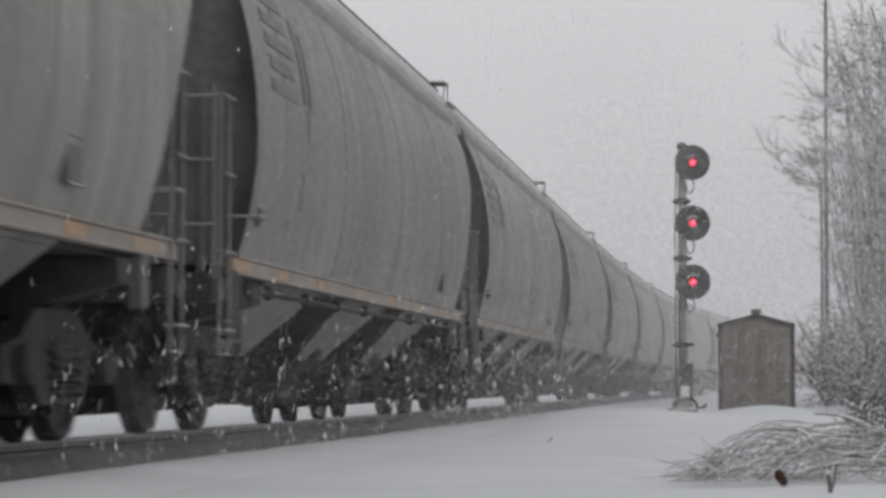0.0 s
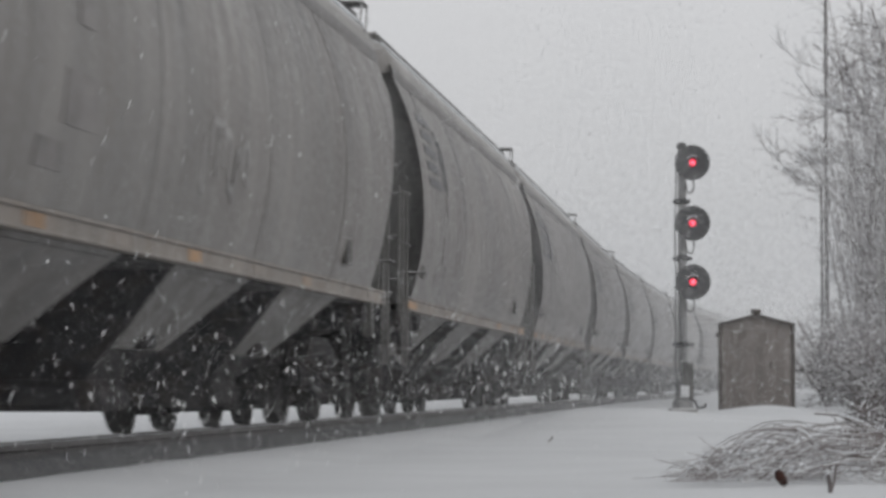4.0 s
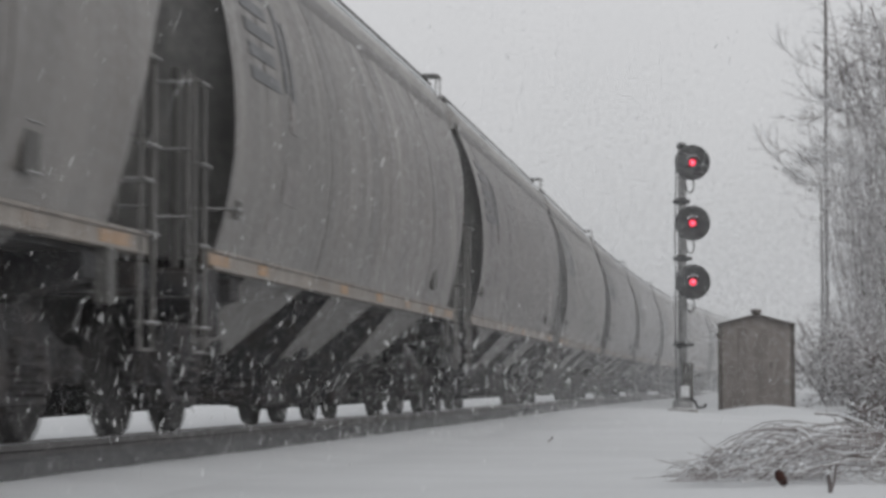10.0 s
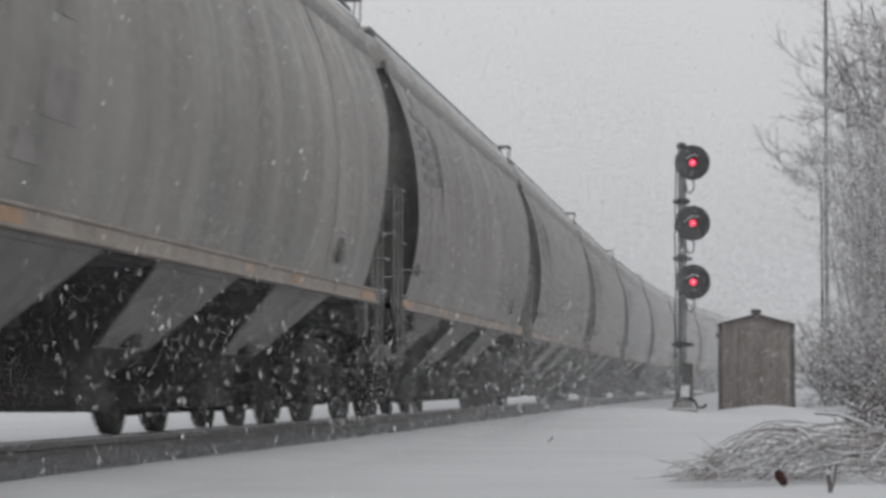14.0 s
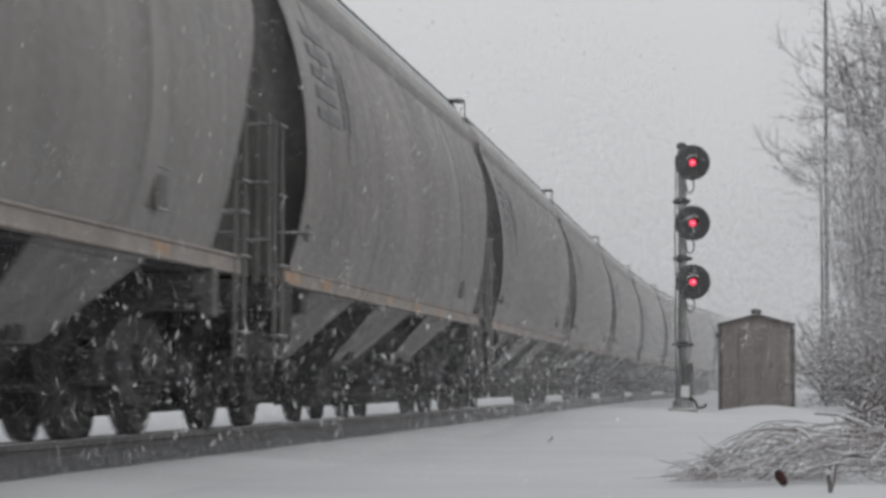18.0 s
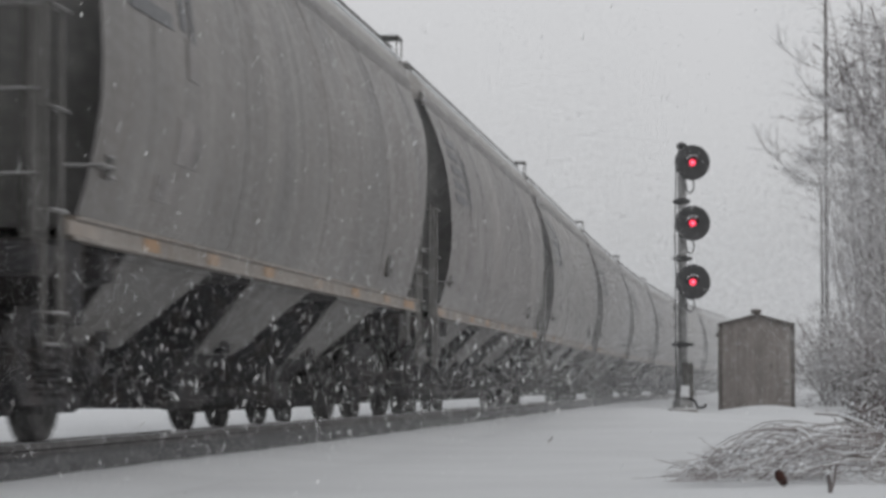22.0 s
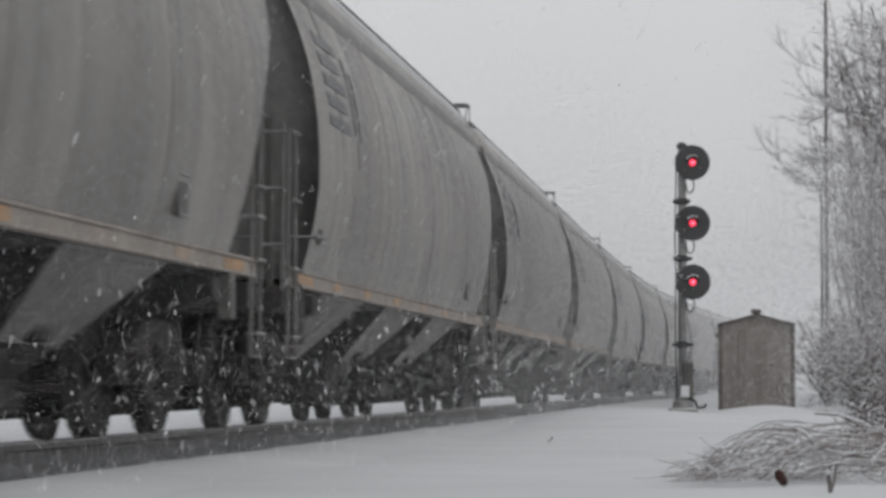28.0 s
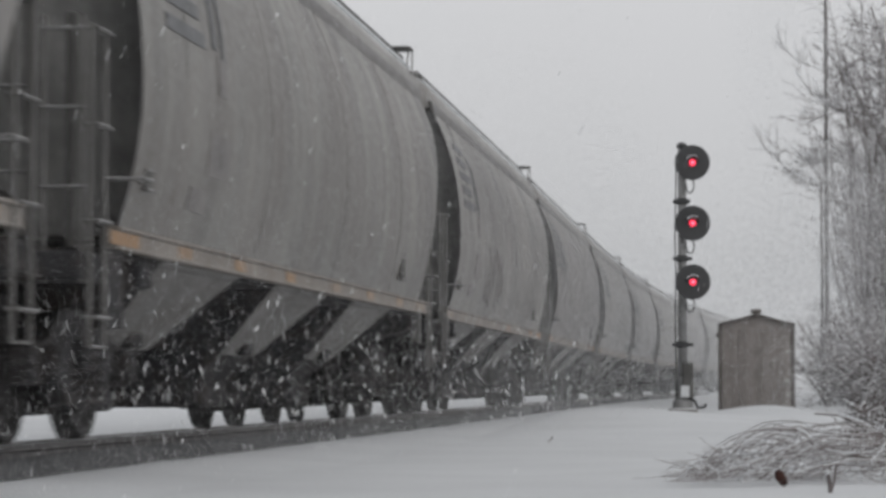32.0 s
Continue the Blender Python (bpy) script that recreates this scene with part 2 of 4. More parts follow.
def ground():
    xs = sorted({round(v, 3) for v in [*np.linspace(-9, 13, 111), *np.linspace(13, 60, 25), *np.linspace(-60, -9, 25),
                                       -1800, -900, -400, -200, -100, 100, 200, 400, 900, 1800]})
    ys = sorted({round(v, 3) for v in [*np.linspace(-20, 8, 15), *np.linspace(8, 70, 156), *np.linspace(70, 160, 46),
                                       -1500, -500, -200, -80, -40, 190, 240, 320, 450, 700, 1200, 2200]})
    verts = [(x, y, ground_z(x, y)) for y in ys for x in xs]
    n = len(xs)
    faces = [(j * n + i, j * n + i + 1, (j + 1) * n + i + 1, (j + 1) * n + i) for j in range(len(ys) - 1) for i in range(n - 1)]
    me = bpy.data.meshes.new("ground")
    me.from_pydata(verts, [], faces)
    for f in me.polygons:
        f.use_smooth = True
    me.materials.append(SNOW)
    return tagged(new("ground", me), "fresh white snow lying over level ground beside the tracks", "snow ground", kind="structure")


ground()


def rail(name, lateral, drop, label):
    """A rail of flat-bottomed section swept along the line."""
    prof = [(-0.075, -0.185), (0.075, -0.185), (0.075, -0.172), (0.014, -0.150), (0.010, -0.060), (0.036, -0.045), (0.036, -0.006),
            (0.028, 0.0), (-0.028, 0.0), (-0.036, -0.006), (-0.036, -0.045), (-0.010, -0.060), (-0.014, -0.150), (-0.075, -0.172)]
    bm, rings = B(), []
    for s in [*np.arange(-40, 130, 2.0), *np.arange(130, 420, 8.0)]:
        rings.append([bm.verts.new(beside(s, lateral + u, v - drop)) for u, v in prof])
    k = len(prof)
    for a, b in zip(rings, rings[1:]):
        for i in range(k):
            bm.faces.new((a[i], a[(i + 1) % k], b[(i + 1) % k], b[i]))
    return tagged(part(name, bm, RAIL), label, "rail", "rails of the track", "structure")


def bed(name, prof, material, label):
    """A strip of the track bed swept along the line."""
    bm, rings = B(), []
    for s in [*np.arange(-40, 130, 0.5), *np.arange(130, 420, 8.0)]:
        rings.append([bm.verts.new(beside(s, u + (0.03 * noise.noise((s * 0.45, u, 7.0)) if i in (0, len(prof) - 1) else 0),
                                          v + 0.010 * noise.noise((s * 0.8, u * 3, 1.0)))) for i, (u, v) in enumerate(prof)])
    for a, b in zip(rings, rings[1:]):
        for i in range(len(prof) - 1):
            bm.faces.new((a[i], a[i + 1], b[i + 1], b[i]))
    return tagged(part(name, bm, material, smooth=True), label, "track bed", kind="structure")


bed("track_bed", [(-1.70, -0.38), (-1.15, -0.30), (-0.72, -0.275), (-0.55, -0.262), (0.55, -0.180), (0.69, -0.175)], SNOW, "snow lying between and beside the rails")
bed("track_shoulder", [(0.768, -0.084), (0.81, -0.092), (0.87, -0.125), (0.95, -0.235)], BALLAST, "grey slush and ballast along the foot of the rail")
bed("snow_bank", [(0.905, -0.225), (0.96, -0.197), (1.12, -0.192), (1.45, -0.212), (1.9, -0.25), (2.5, -0.31)], SNOW, "low bank of ploughed snow along the track")
rail("rail", 0.752, 0.0, "rusty steel rail half buried in snow under the train")
rail("rail", -0.752, CANT, "rusty steel rail half buried in snow under the train")


# ---------------------------------------------------------------- the covered hopper wagon
CAR_LEN = 16.9
HOOP = 7.75
SIDE = [(1.440, 1.290), (1.500, 1.50), (1.555, 1.75), (1.590, 2.00), (1.600, 2.25), (1.590, 2.55), (1.555, 2.85), (1.500, 3.12),
        (1.420, 3.38), (1.330, 3.60), (1.250, 3.79)]
SIDE_Z, SIDE_X = [p[1] for p in SIDE], [p[0] for p in SIDE]


def side_x(z):
    return float(np.interp(z, SIDE_Z, SIDE_X))


def far_end(z):
    """How far the body reaches at the end away from the tripod: cut back below."""
    return 8.45 - float(np.interp(z, [1.29, 2.0, 2.6, 3.0, 3.4, 3.79], [1.75, 1.55, 1.10, 0.60, 0.25, 0.12]))


def near_end(z):
    return -8.45 + float(np.interp(z, [1.29, 2.0, 3.0, 3.79], [1.32, 1.32, 1.24, 1.15]))


def near_slope(z):
    return -8.45 + float(np.interp(z, [1.29, 3.79], [1.85, 1.26]))


def body_mesh():
    bm = B()
    cols = 26
    grid = {}
    for sgn in (1, -1):
        for j, (x, z) in enumerate(SIDE):
            for i in range(cols + 1):
                y = near_end(z) + (far_end(z) - near_end(z)) * i / cols
                dent = 0.005 * noise.noise((y * 0.9, z * 0.8, 3.0 * sgn))
                grid[sgn, j, i] = bm.verts.new((sgn * (x + dent), y, z))
        for j in range(len(SIDE) - 1):
            for i in range(cols):
                q = (grid[sgn, j, i], grid[sgn, j, i + 1], grid[sgn, j + 1, i + 1], grid[sgn, j + 1, i])
                bm.faces.new(q if sgn > 0 else q[::-1])
    return bm


def roof_mesh():
    prof = [(1.25, 3.79), (1.245, 3.88), (1.215, 3.99), (1.165, 4.085), (1.09, 4.155), (0.95, 4.205), (0.70, 4.235), (0.30, 4.25)]
    prof = prof + [(-x, z) for x, z in prof[::-1]]
    bm, rings = B(), []
    y0, y1 = near_end(3.79), far_end(3.79)
    for i in range(14):
        rings.append([bm.verts.new((x, y0 + (y1 - y0) * i / 13, z)) for x, z in prof])
    for a, b in zip(rings, rings[1:]):
        for i in range(len(prof) - 1):
            bm.faces.new((a[i], a[i + 1], b[i + 1], b[i]))
    bm.faces.new(rings[0])
    bm.faces.new(rings[-1][::-1])
    return bm


def end_sheet(edge, inset):
    bm, rows = B(), []
    for x, z in SIDE:
        rows.append((bm.verts.new((-x + inset, edge(z), z)), bm.verts.new((x - inset, edge(z), z))))
    for a, b in zip(rows, rows[1:]):
        bm.faces.new((a[0], a[1], b[1], b[0]))
    bmesh.ops.solidify(bm, geom=list(bm.faces), thickness=0.01)
    return bm


def hopper_mesh(y):
    bm = B()
    top = [(-1.40, y - 1.95), (1.40, y - 1.95), (1.40, y + 1.95), (-1.40, y + 1.95)]
    mid = [(-1.36, y - 1.30), (1.36, y - 1.30), (1.36, y + 1.30), (-1.36, y + 1.30)]
    low = [(-0.55, y - 0.52), (0.55, y - 0.52), (0.55, y + 0.52), (-0.55, y + 0.52)]
    rings = [[bm.verts.new((u, v, z)) for u, v in r] for r, z in ((top, 1.285), (mid, 1.175), (low, 0.40))]
    for a, b in zip(rings, rings[1:]):
        for i in range(4):
            bm.faces.new((a[i], a[(i + 1) % 4], b[(i + 1) % 4], b[i]))
    bm.faces.new(rings[0][::-1])
    bm.faces.new(rings[-1])
    return bm


def side_sheet(y, sx):
    """The outer sheet of a hopper, a little proud of it."""
    bm = B()
    v = [(1.372, y - 1.30, 1.175), (1.372, y + 1.30, 1.175), (0.800, y + 0.742, 0.62), (0.800, y - 0.742, 0.62)]
    q = [bm.verts.new((sx * a, b, c)) for a, b, c in v] + [bm.verts.new((sx * (a - 0.008), b, c - 0.004)) for a, b, c in v]
    for f in ((0, 1, 2, 3), (7, 6, 5, 4), (0, 4, 5, 1), (1, 5, 6, 2), (2, 6, 7, 3), (3, 7, 4, 0)):
        bm.faces.new([q[i] for i in f])
    return bm


def truck(parent, y):
    """One four-wheeled truck: bolster with its side frames, springs, axle boxes and two turning wheelsets."""
    bm = B()
    box(bm, (-1.12, -0.20, 0.42), (1.12, 0.20, 0.62), 0.03)
    t = part("truck", bm, STEEL, parent, "black cast-steel wheel truck caked with grime")
    t.matrix_basis = pose(0, y, -CANT / 2, 0, -math.degrees(math.asin(CANT / 1.504)), 0)
    outline = [(-1.22, 0.36), (-1.18, 0.56), (-0.80, 0.62), (-0.45, 0.80), (0.45, 0.80), (0.80, 0.62), (1.18, 0.56), (1.22, 0.36),
               (0.98, 0.34), (0.72, 0.44), (0.45, 0.22), (-0.45, 0.22), (-0.72, 0.44), (-0.98, 0.34)]
    for sx in (1, -1):
        f = part("side_frame", prism(B(), outline, 0, sx * 1.0 - 0.07, sx * 1.0 + 0.07), STEEL, t)
        f["label"] = "black cast-steel truck side frame"
        for k in (-0.22, 0.0, 0.22):
            path = [(sx * 1.09 + 0.055 * math.cos(a), k + 0.055 * math.sin(a), 0.26 + 0.30 * a / (8 * math.pi)) for a in np.linspace(0, 8 * math.pi, 21)]
            part("spring", tube(B(), path, 0.014, 4), STEEL, t)
        for k in (-0.89, 0.89):
            part("axle_box", lathe(B(), [(0.10, -0.05), (0.12, 0.0), (0.12, 0.08), (0.07, 0.11)] if sx > 0 else
                                   [(0.07, -0.11), (0.12, -0.08), (0.12, 0.0), (0.10, 0.05)], 0, (sx * 1.07, k, 0.457), 12), STEEL, t)
    for k in (-0.30, 0.30):
        part("brake_beam", box(B(), (-0.95, k - 0.09, 0.17), (0.95, k + 0.09, 0.36), 0.02), STEEL, t)
    for k in (-0.89, 0.89):
        bm = B()
        tube(bm, [(-1.06, 0, 0), (1.06, 0, 0)], 0.075, 8)
        for sx in (1, -1):
            prof = [(0.10, -0.09), (0.16, -0.05), (0.36, -0.04), (0.40, -0.065), (0.482, -0.065), (0.478, -0.035), (0.457, -0.025), (0.452, 0.065),
                    (0.40, 0.065), (0.36, 0.02), (0.16, 0.00), (0.10, 0.06)]
            if sx < 0:
                prof = [(r, -w) for r, w in prof[::-1]]
            lathe(bm, prof, 0, (sx * 0.752, 0, 0), 22)
            for a in range(3):
                c = (sx * 0.795, 0.26 * math.cos(a * 2.094), 0.26 * math.sin(a * 2.094))
                lathe(bm, [(0.03, -0.02), (0.03, 0.02)], 0, c, 8)
        w = part("wheelset", bm, WHEEL, t, "steel wheels on one axle, rolling")
        w.matrix_basis = pose(0, k, 0.457)
    return t


def ladder(parent, y, end):
    """A side ladder and an end ladder at one corner of the wagon."""
    out = 1 if end == "far" else -1
    ya, yb = y, y - out * 0.34
    for sx in (1, -1):
        bm = B()
        for yy in (ya, yb):
            tube(bm, [(sx * 1.455, yy, 0.72), (sx * 1.455, yy, 2.46)], 0.016, 5)
        side = part("side_ladder", bm, LADDER, parent, "thin steel side ladder dusted with snow")
        first_rung = part("rung", tube(B(), [(sx * 1.42, ya, 0), (sx * 1.50, ya, 0), (sx * 1.50, yb, 0), (sx * 1.42, yb, 0)], 0.011, 4), LADDER, side)
        first_rung.matrix_basis = pose(0, 0, 0.75)
        for k in range(1, 4):
            shared("rung", first_rung, side, pose(0, 0, 0.75 + 0.56 * k))
        bm = B()
        for xx in (1.42, 1.19):
            tube(bm, [(sx * xx, y + out * 0.05, 0.95), (sx * xx, y + out * 0.05, 2.50)], 0.016, 5)
        endl = part("end_ladder", bm, LADDER, parent, "thin steel end ladder dusted with snow")
        first_rung = part("rung", tube(B(), [(sx * 1.44, y + out * 0.06, 0), (sx * 1.17, y + out * 0.06, 0)], 0.011, 4), LADDER, endl)
        first_rung.matrix_basis = pose(0, 0, 1.04)
        for k in range(1, 4):
            shared("rung", first_rung, endl, pose(0, 0, 1.04 + 0.46 * k))
        stir = [(sx * 1.455, ya, 1.16), (sx * 1.455, ya, 0.58), (sx * 1.455, yb, 0.58), (sx * 1.455, yb, 1.16)]
        part("stirrup_step", tube(B(), stir, 0.018, 5), LADDER, parent)


def hopper_car():
    car = new("hopper_car")
    part("body", body_mesh(), CAR, car, "curved smooth grey steel side walls, streaked with grime and painted-in glints", True)
    part("roof", roof_mesh(), ROOF, car, "rounded steel roof under a thin cover of snow", True)
    part("end_wall", end_sheet(lambda z: far_end(z) - 0.02, 0.02), END, car, "dark sloping end sheet")
    part("end_wall", end_sheet(near_slope, 0.02), END, car, "dark sloping end sheet")
    for sx in (1, -1):
        lip = [(sx * 1.245, 3.725), (sx * 1.276, 3.735), (sx * 1.272, 3.80), (sx * 1.258, 3.865), (sx * 1.235, 3.885)]
        part("roof_edge", prism(B(), lip, 1, near_end(3.79) - 0.03, far_end(3.79) + 0.03), SEAM, car, "dark pressed roof edge")
        ch = [(sx * 1.36, 1.178), (sx * 1.452, 1.178), (sx * 1.457, 1.188), (sx * 1.452, 1.205), (sx * 1.452, 1.286), (sx * 1.475, 1.296),
              (sx * 1.475, 1.316), (sx * 1.36, 1.316)]
        part("side_sill", prism(B(), ch, 1, -7.20, 7.72), SILL, car, "pale rust-stained side sill with snow on its top")
        for i, y in enumerate((-7.0, -5.3, -3.4, -1.3, 1.0, 3.1, 5.2, 6.9)):
            ln = 0.36 if i in (0, 7) else 0.20
            part("reflective_tape", box(B(), (sx * 1.454 - 0.003, y - ln, 1.204), (sx * 1.454 + 0.003, y + ln, 1.284)), STRIPE, car,
                 "worn orange-yellow reflective tape")
        part("snow_ridge", tube(B(), [(sx * 1.135, near_end(3.79) + 0.05, 4.135), (sx * 1.135, 0.4, 4.137), (sx * 1.135, far_end(3.79) - 0.05, 4.135)], 0.017, 5), SNOWCAP, car, "thin line of snow caught along the roof")
        seam = None
        for y in (-5.9, -2.9, 0.75, 4.3) if sx > 0 else ():
            if seam is None:
                seam = part("weld_seam", tube(B(), [(sx * (x + 0.001), 0, z) for x, z in SIDE], 0.003, 3), SEAM, car)
                seam.matrix_basis = pose(0, y, 0)
            else:
                shared("weld_seam", seam, car, pose(0, y, 0))
    # lettering that cannot be read, as bars on the curved side
    for k in range(5):
        z = 3.44 - 0.18 * k
        bm = B()
        x0, x1 = side_x(z) + 0.007, side_x(z - 0.10) + 0.007
        prism(bm, [(x0 - 0.01, z), (x0, z), (x1, z - 0.10), (x1 - 0.01, z - 0.10)], 1, -6.45, -5.30 - 0.12 * (k % 2))
        part("lettering", bm, LETTER, car, "row of worn dark lettering")
    for y, z, dy, dz in ((-5.05, 3.36, 0.16, 0.70), (-4.75, 3.26, 0.10, 0.66)):
        bm = B()
        zs = np.linspace(z, z - dz, 6)
        for a, b in zip(zs, zs[1:]):
            prism(bm, [(side_x(a) - 0.004, a), (side_x(a) + 0.007, a), (side_x(b) + 0.007, b), (side_x(b) - 0.004, b)], 1, y, y + dy)
        part("lettering", bm, LETTER, car, "tall worn dark mark")
    # placard holder and a small routing board
    for y, z in ((4.85, 1.60), (-6.75, 1.62)):
        w, h = (0.14, 0.27) if y > 0 else (0.08, 0.12)
        x = side_x(z) + 0.014
        ob = part("placard_board", box(B(), (x - 0.03, y - w, z - h / 2), (x + 0.006, y + w, z + h / 2), 0.004), GRIME, car, "small dark placard board")
        for dz in (-h / 2, h / 2):
            part("clip", tube(B(), [(x + 0.012, y - w, z + dz), (x + 0.012, y + w, z + dz)], 0.012, 4), LADDER, ob)
    # small stencilled panels that cannot be read
    for y0, y1, z0, z1 in ((-5.15, -4.45, 1.78, 2.08), (-5.55, -5.0, 1.52, 1.68), (-4.9, -4.6, 2.35, 2.62)):
        zs, bm = np.linspace(z1, z0, 4), B()
        for a, b in zip(zs, zs[1:]):
            prism(bm, [(side_x(a) - 0.004, a), (side_x(a) + 0.007, a), (side_x(b) + 0.007, b), (side_x(b) - 0.004, b)], 1, y0, y1)
        part("stencil_panel", bm, STENCIL, car, "faded darker stencil panel")
    # running boards, hatches
    for sx in (1, -1):
        part("running_board", box(B(), (sx * 0.90 - 0.13, -7.05, 4.245), (sx * 0.90 + 0.13, 8.45, 4.285), 0.008), ROOF, car,
             "snow-covered roof walkway")
        part("board_edge", box(B(), (sx * 1.035 - 0.006, -7.05, 4.222), (sx * 1.035 + 0.006, 8.45, 4.287), 0.002), GRIME, car, "dark edge of the walkway")
        part("walkway_hanger", tube(B(), [(sx * 1.225, HOOP + 0.15, 4.275), (sx * 1.225, HOOP + 0.15, 4.10), (sx * 1.21, HOOP + 0.10, 3.99)], 0.009, 5), LADDER, car)
        part("walkway_hanger", tube(B(), [(sx * 1.225, HOOP - 0.15, 4.275), (sx * 1.20, HOOP - 0.13, 4.08)], 0.009, 5), LADDER, car)
    part("end_walkway", box(B(), (-1.24, HOOP - 0.17, 4.272), (1.24, HOOP + 0.17, 4.296), 0.004), GRIME, car, "dark crosswise platform at the end of the roof")
    part("platform_snow", box(B(), (-1.21, HOOP - 0.15, 4.296), (1.21, HOOP + 0.15, 4.312), 0.006), SNOWCAP, car, "thin snow on the platform")
    for i in range(4):
        y = -5.4 + 3.9 * i
        part("hatch_cover", prism(B(), [(-0.34, 4.20), (-0.34, 4.36), (-0.22, 4.44), (0.22, 4.44), (0.34, 4.36), (0.34, 4.20)], 1, y - 1.8, y + 1.8), ROOF, car,
             "long trough hatch cover under snow")
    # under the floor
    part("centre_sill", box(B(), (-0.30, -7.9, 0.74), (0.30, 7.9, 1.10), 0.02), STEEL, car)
    for y in (-4.35, -0.25, 3.85):
        # black hopper: the shade between the bays is put into its colour
        h = part("hopper", hopper_mesh(y), STEEL, car, "discharge hopper, its end sheets blackened as shade")
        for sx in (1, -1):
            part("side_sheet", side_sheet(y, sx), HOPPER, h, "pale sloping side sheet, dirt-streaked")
            part("hand_hole", box(B(), (sx * 0.86 - 0.05, y - 0.20, 0.62), (sx * 0.86 + 0.05, y + 0.12, 0.74), 0.02), STEEL, h)
        part("outlet_gate", box(B(), (-0.62, y - 0.55, 0.17), (0.62, y + 0.55, 0.40), 0.05), STEEL, h)
        part("gate_shaft", tube(B(), [(-1.0, y + 0.3, 0.34), (1.0, y + 0.3, 0.34)], 0.03, 6), STEEL, h)
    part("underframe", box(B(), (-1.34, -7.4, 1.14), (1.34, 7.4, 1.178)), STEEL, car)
    for y in (6.37, -6.37):
        truck(car, y)
        part("bolster", prism(B(), [(-1.44, 1.13), (1.44, 1.13), (1.44, 0.98), (0.5, 0.72), (-0.5, 0.72), (-1.44, 0.98)], 1, y - 0.16, y + 0.16), STEEL, car)
    for sx in (1, -1):
        part("jacking_post", box(B(), (sx * 1.41 - 0.05, 6.75, 0.84), (sx * 1.41 + 0.05, 6.92, 1.178), 0.01), GRIME, car)
        part("step_box", box(B(), (sx * 1.38 - 0.06, -7.38, 0.70), (sx * 1.38 + 0.06, -6.95, 1.178), 0.01), STEEL, car, "dark hanging step box")
    for sy in (1, -1):
        part("end_sill", box(B(), (-1.44, min(sy * 7.45, sy * 8.0), 0.96), (1.44, max(sy * 7.45, sy * 8.0), 1.13), 0.015), STEEL, car)
        c = part("coupler", box(B(), (-0.09, min(sy * 7.9, sy * 8.28), 0.80), (0.09, max(sy * 7.9, sy * 8.28), 0.98), 0.02), STEEL, car)
        part("knuckle", lathe(B(), [(0.10, 0.72), (0.13, 0.76), (0.13, 1.02), (0.10, 1.06)], 2, (0.05 * sy, sy * 8.33, 0), 10), STEEL, c)
        part("air_hose", tube(B(), [(0.25, sy * 7.95, 0.80), (0.26, sy * 8.1, 0.62), (0.22, sy * 8.25, 0.42), (0.12, sy * 8.38, 0.35)], 0.025, 6), STEEL, car)
        for sx in (1, -1):
            part("corner_post", box(B(), (sx * 1.20 - 0.03, sy * 7.30 - 0.03, 1.15), (sx * 1.20 + 0.03, sy * 7.30 + 0.03, 2.60), 0.008), GRIME, car)
            part("end_brace", tube(B(), [(sx * 0.75, sy * 7.7, 1.15), (sx * 0.75, sy * 7.45, 3.70)], 0.035, 5), STEEL, car)
            part("grab_iron", tube(B(), [(sx * 1.36, sy * 7.2, 1.60), (sx * 1.62, sy * 7.2, 1.60), (sx * 1.62, sy * 6.95, 1.60), (sx * 1.50, sy * 6.95, 1.60)], 0.012, 4), LADDER, car)
    ladder(car, 7.85, "far")
    ladder(car, -7.85, "near")
    part("brake_wheel", lathe(B(), [(0.24, -0.02), (0.28, 0.0), (0.24, 0.02)], 1, (-0.75, -8.05, 2.0), 16), STEEL, car)
    part("brake_cylinder", lathe(B(), [(0.12, 0.0), (0.16, 0.05), (0.16, 0.5), (0.10, 0.55)], 1, (0.62, -7.55, 1.42), 14), STEEL, car)
    part("air_tank", lathe(B(), [(0.10, 0.0), (0.18, 0.06), (0.18, 0.9), (0.10, 0.96)], 0, (-0.55, -7.35, 1.42), 14), STEEL, car)
    return tagged(car, "grey curved-side covered hopper wagon, grimy, rolling on snowy track", "railway wagon", "wagons of the train")


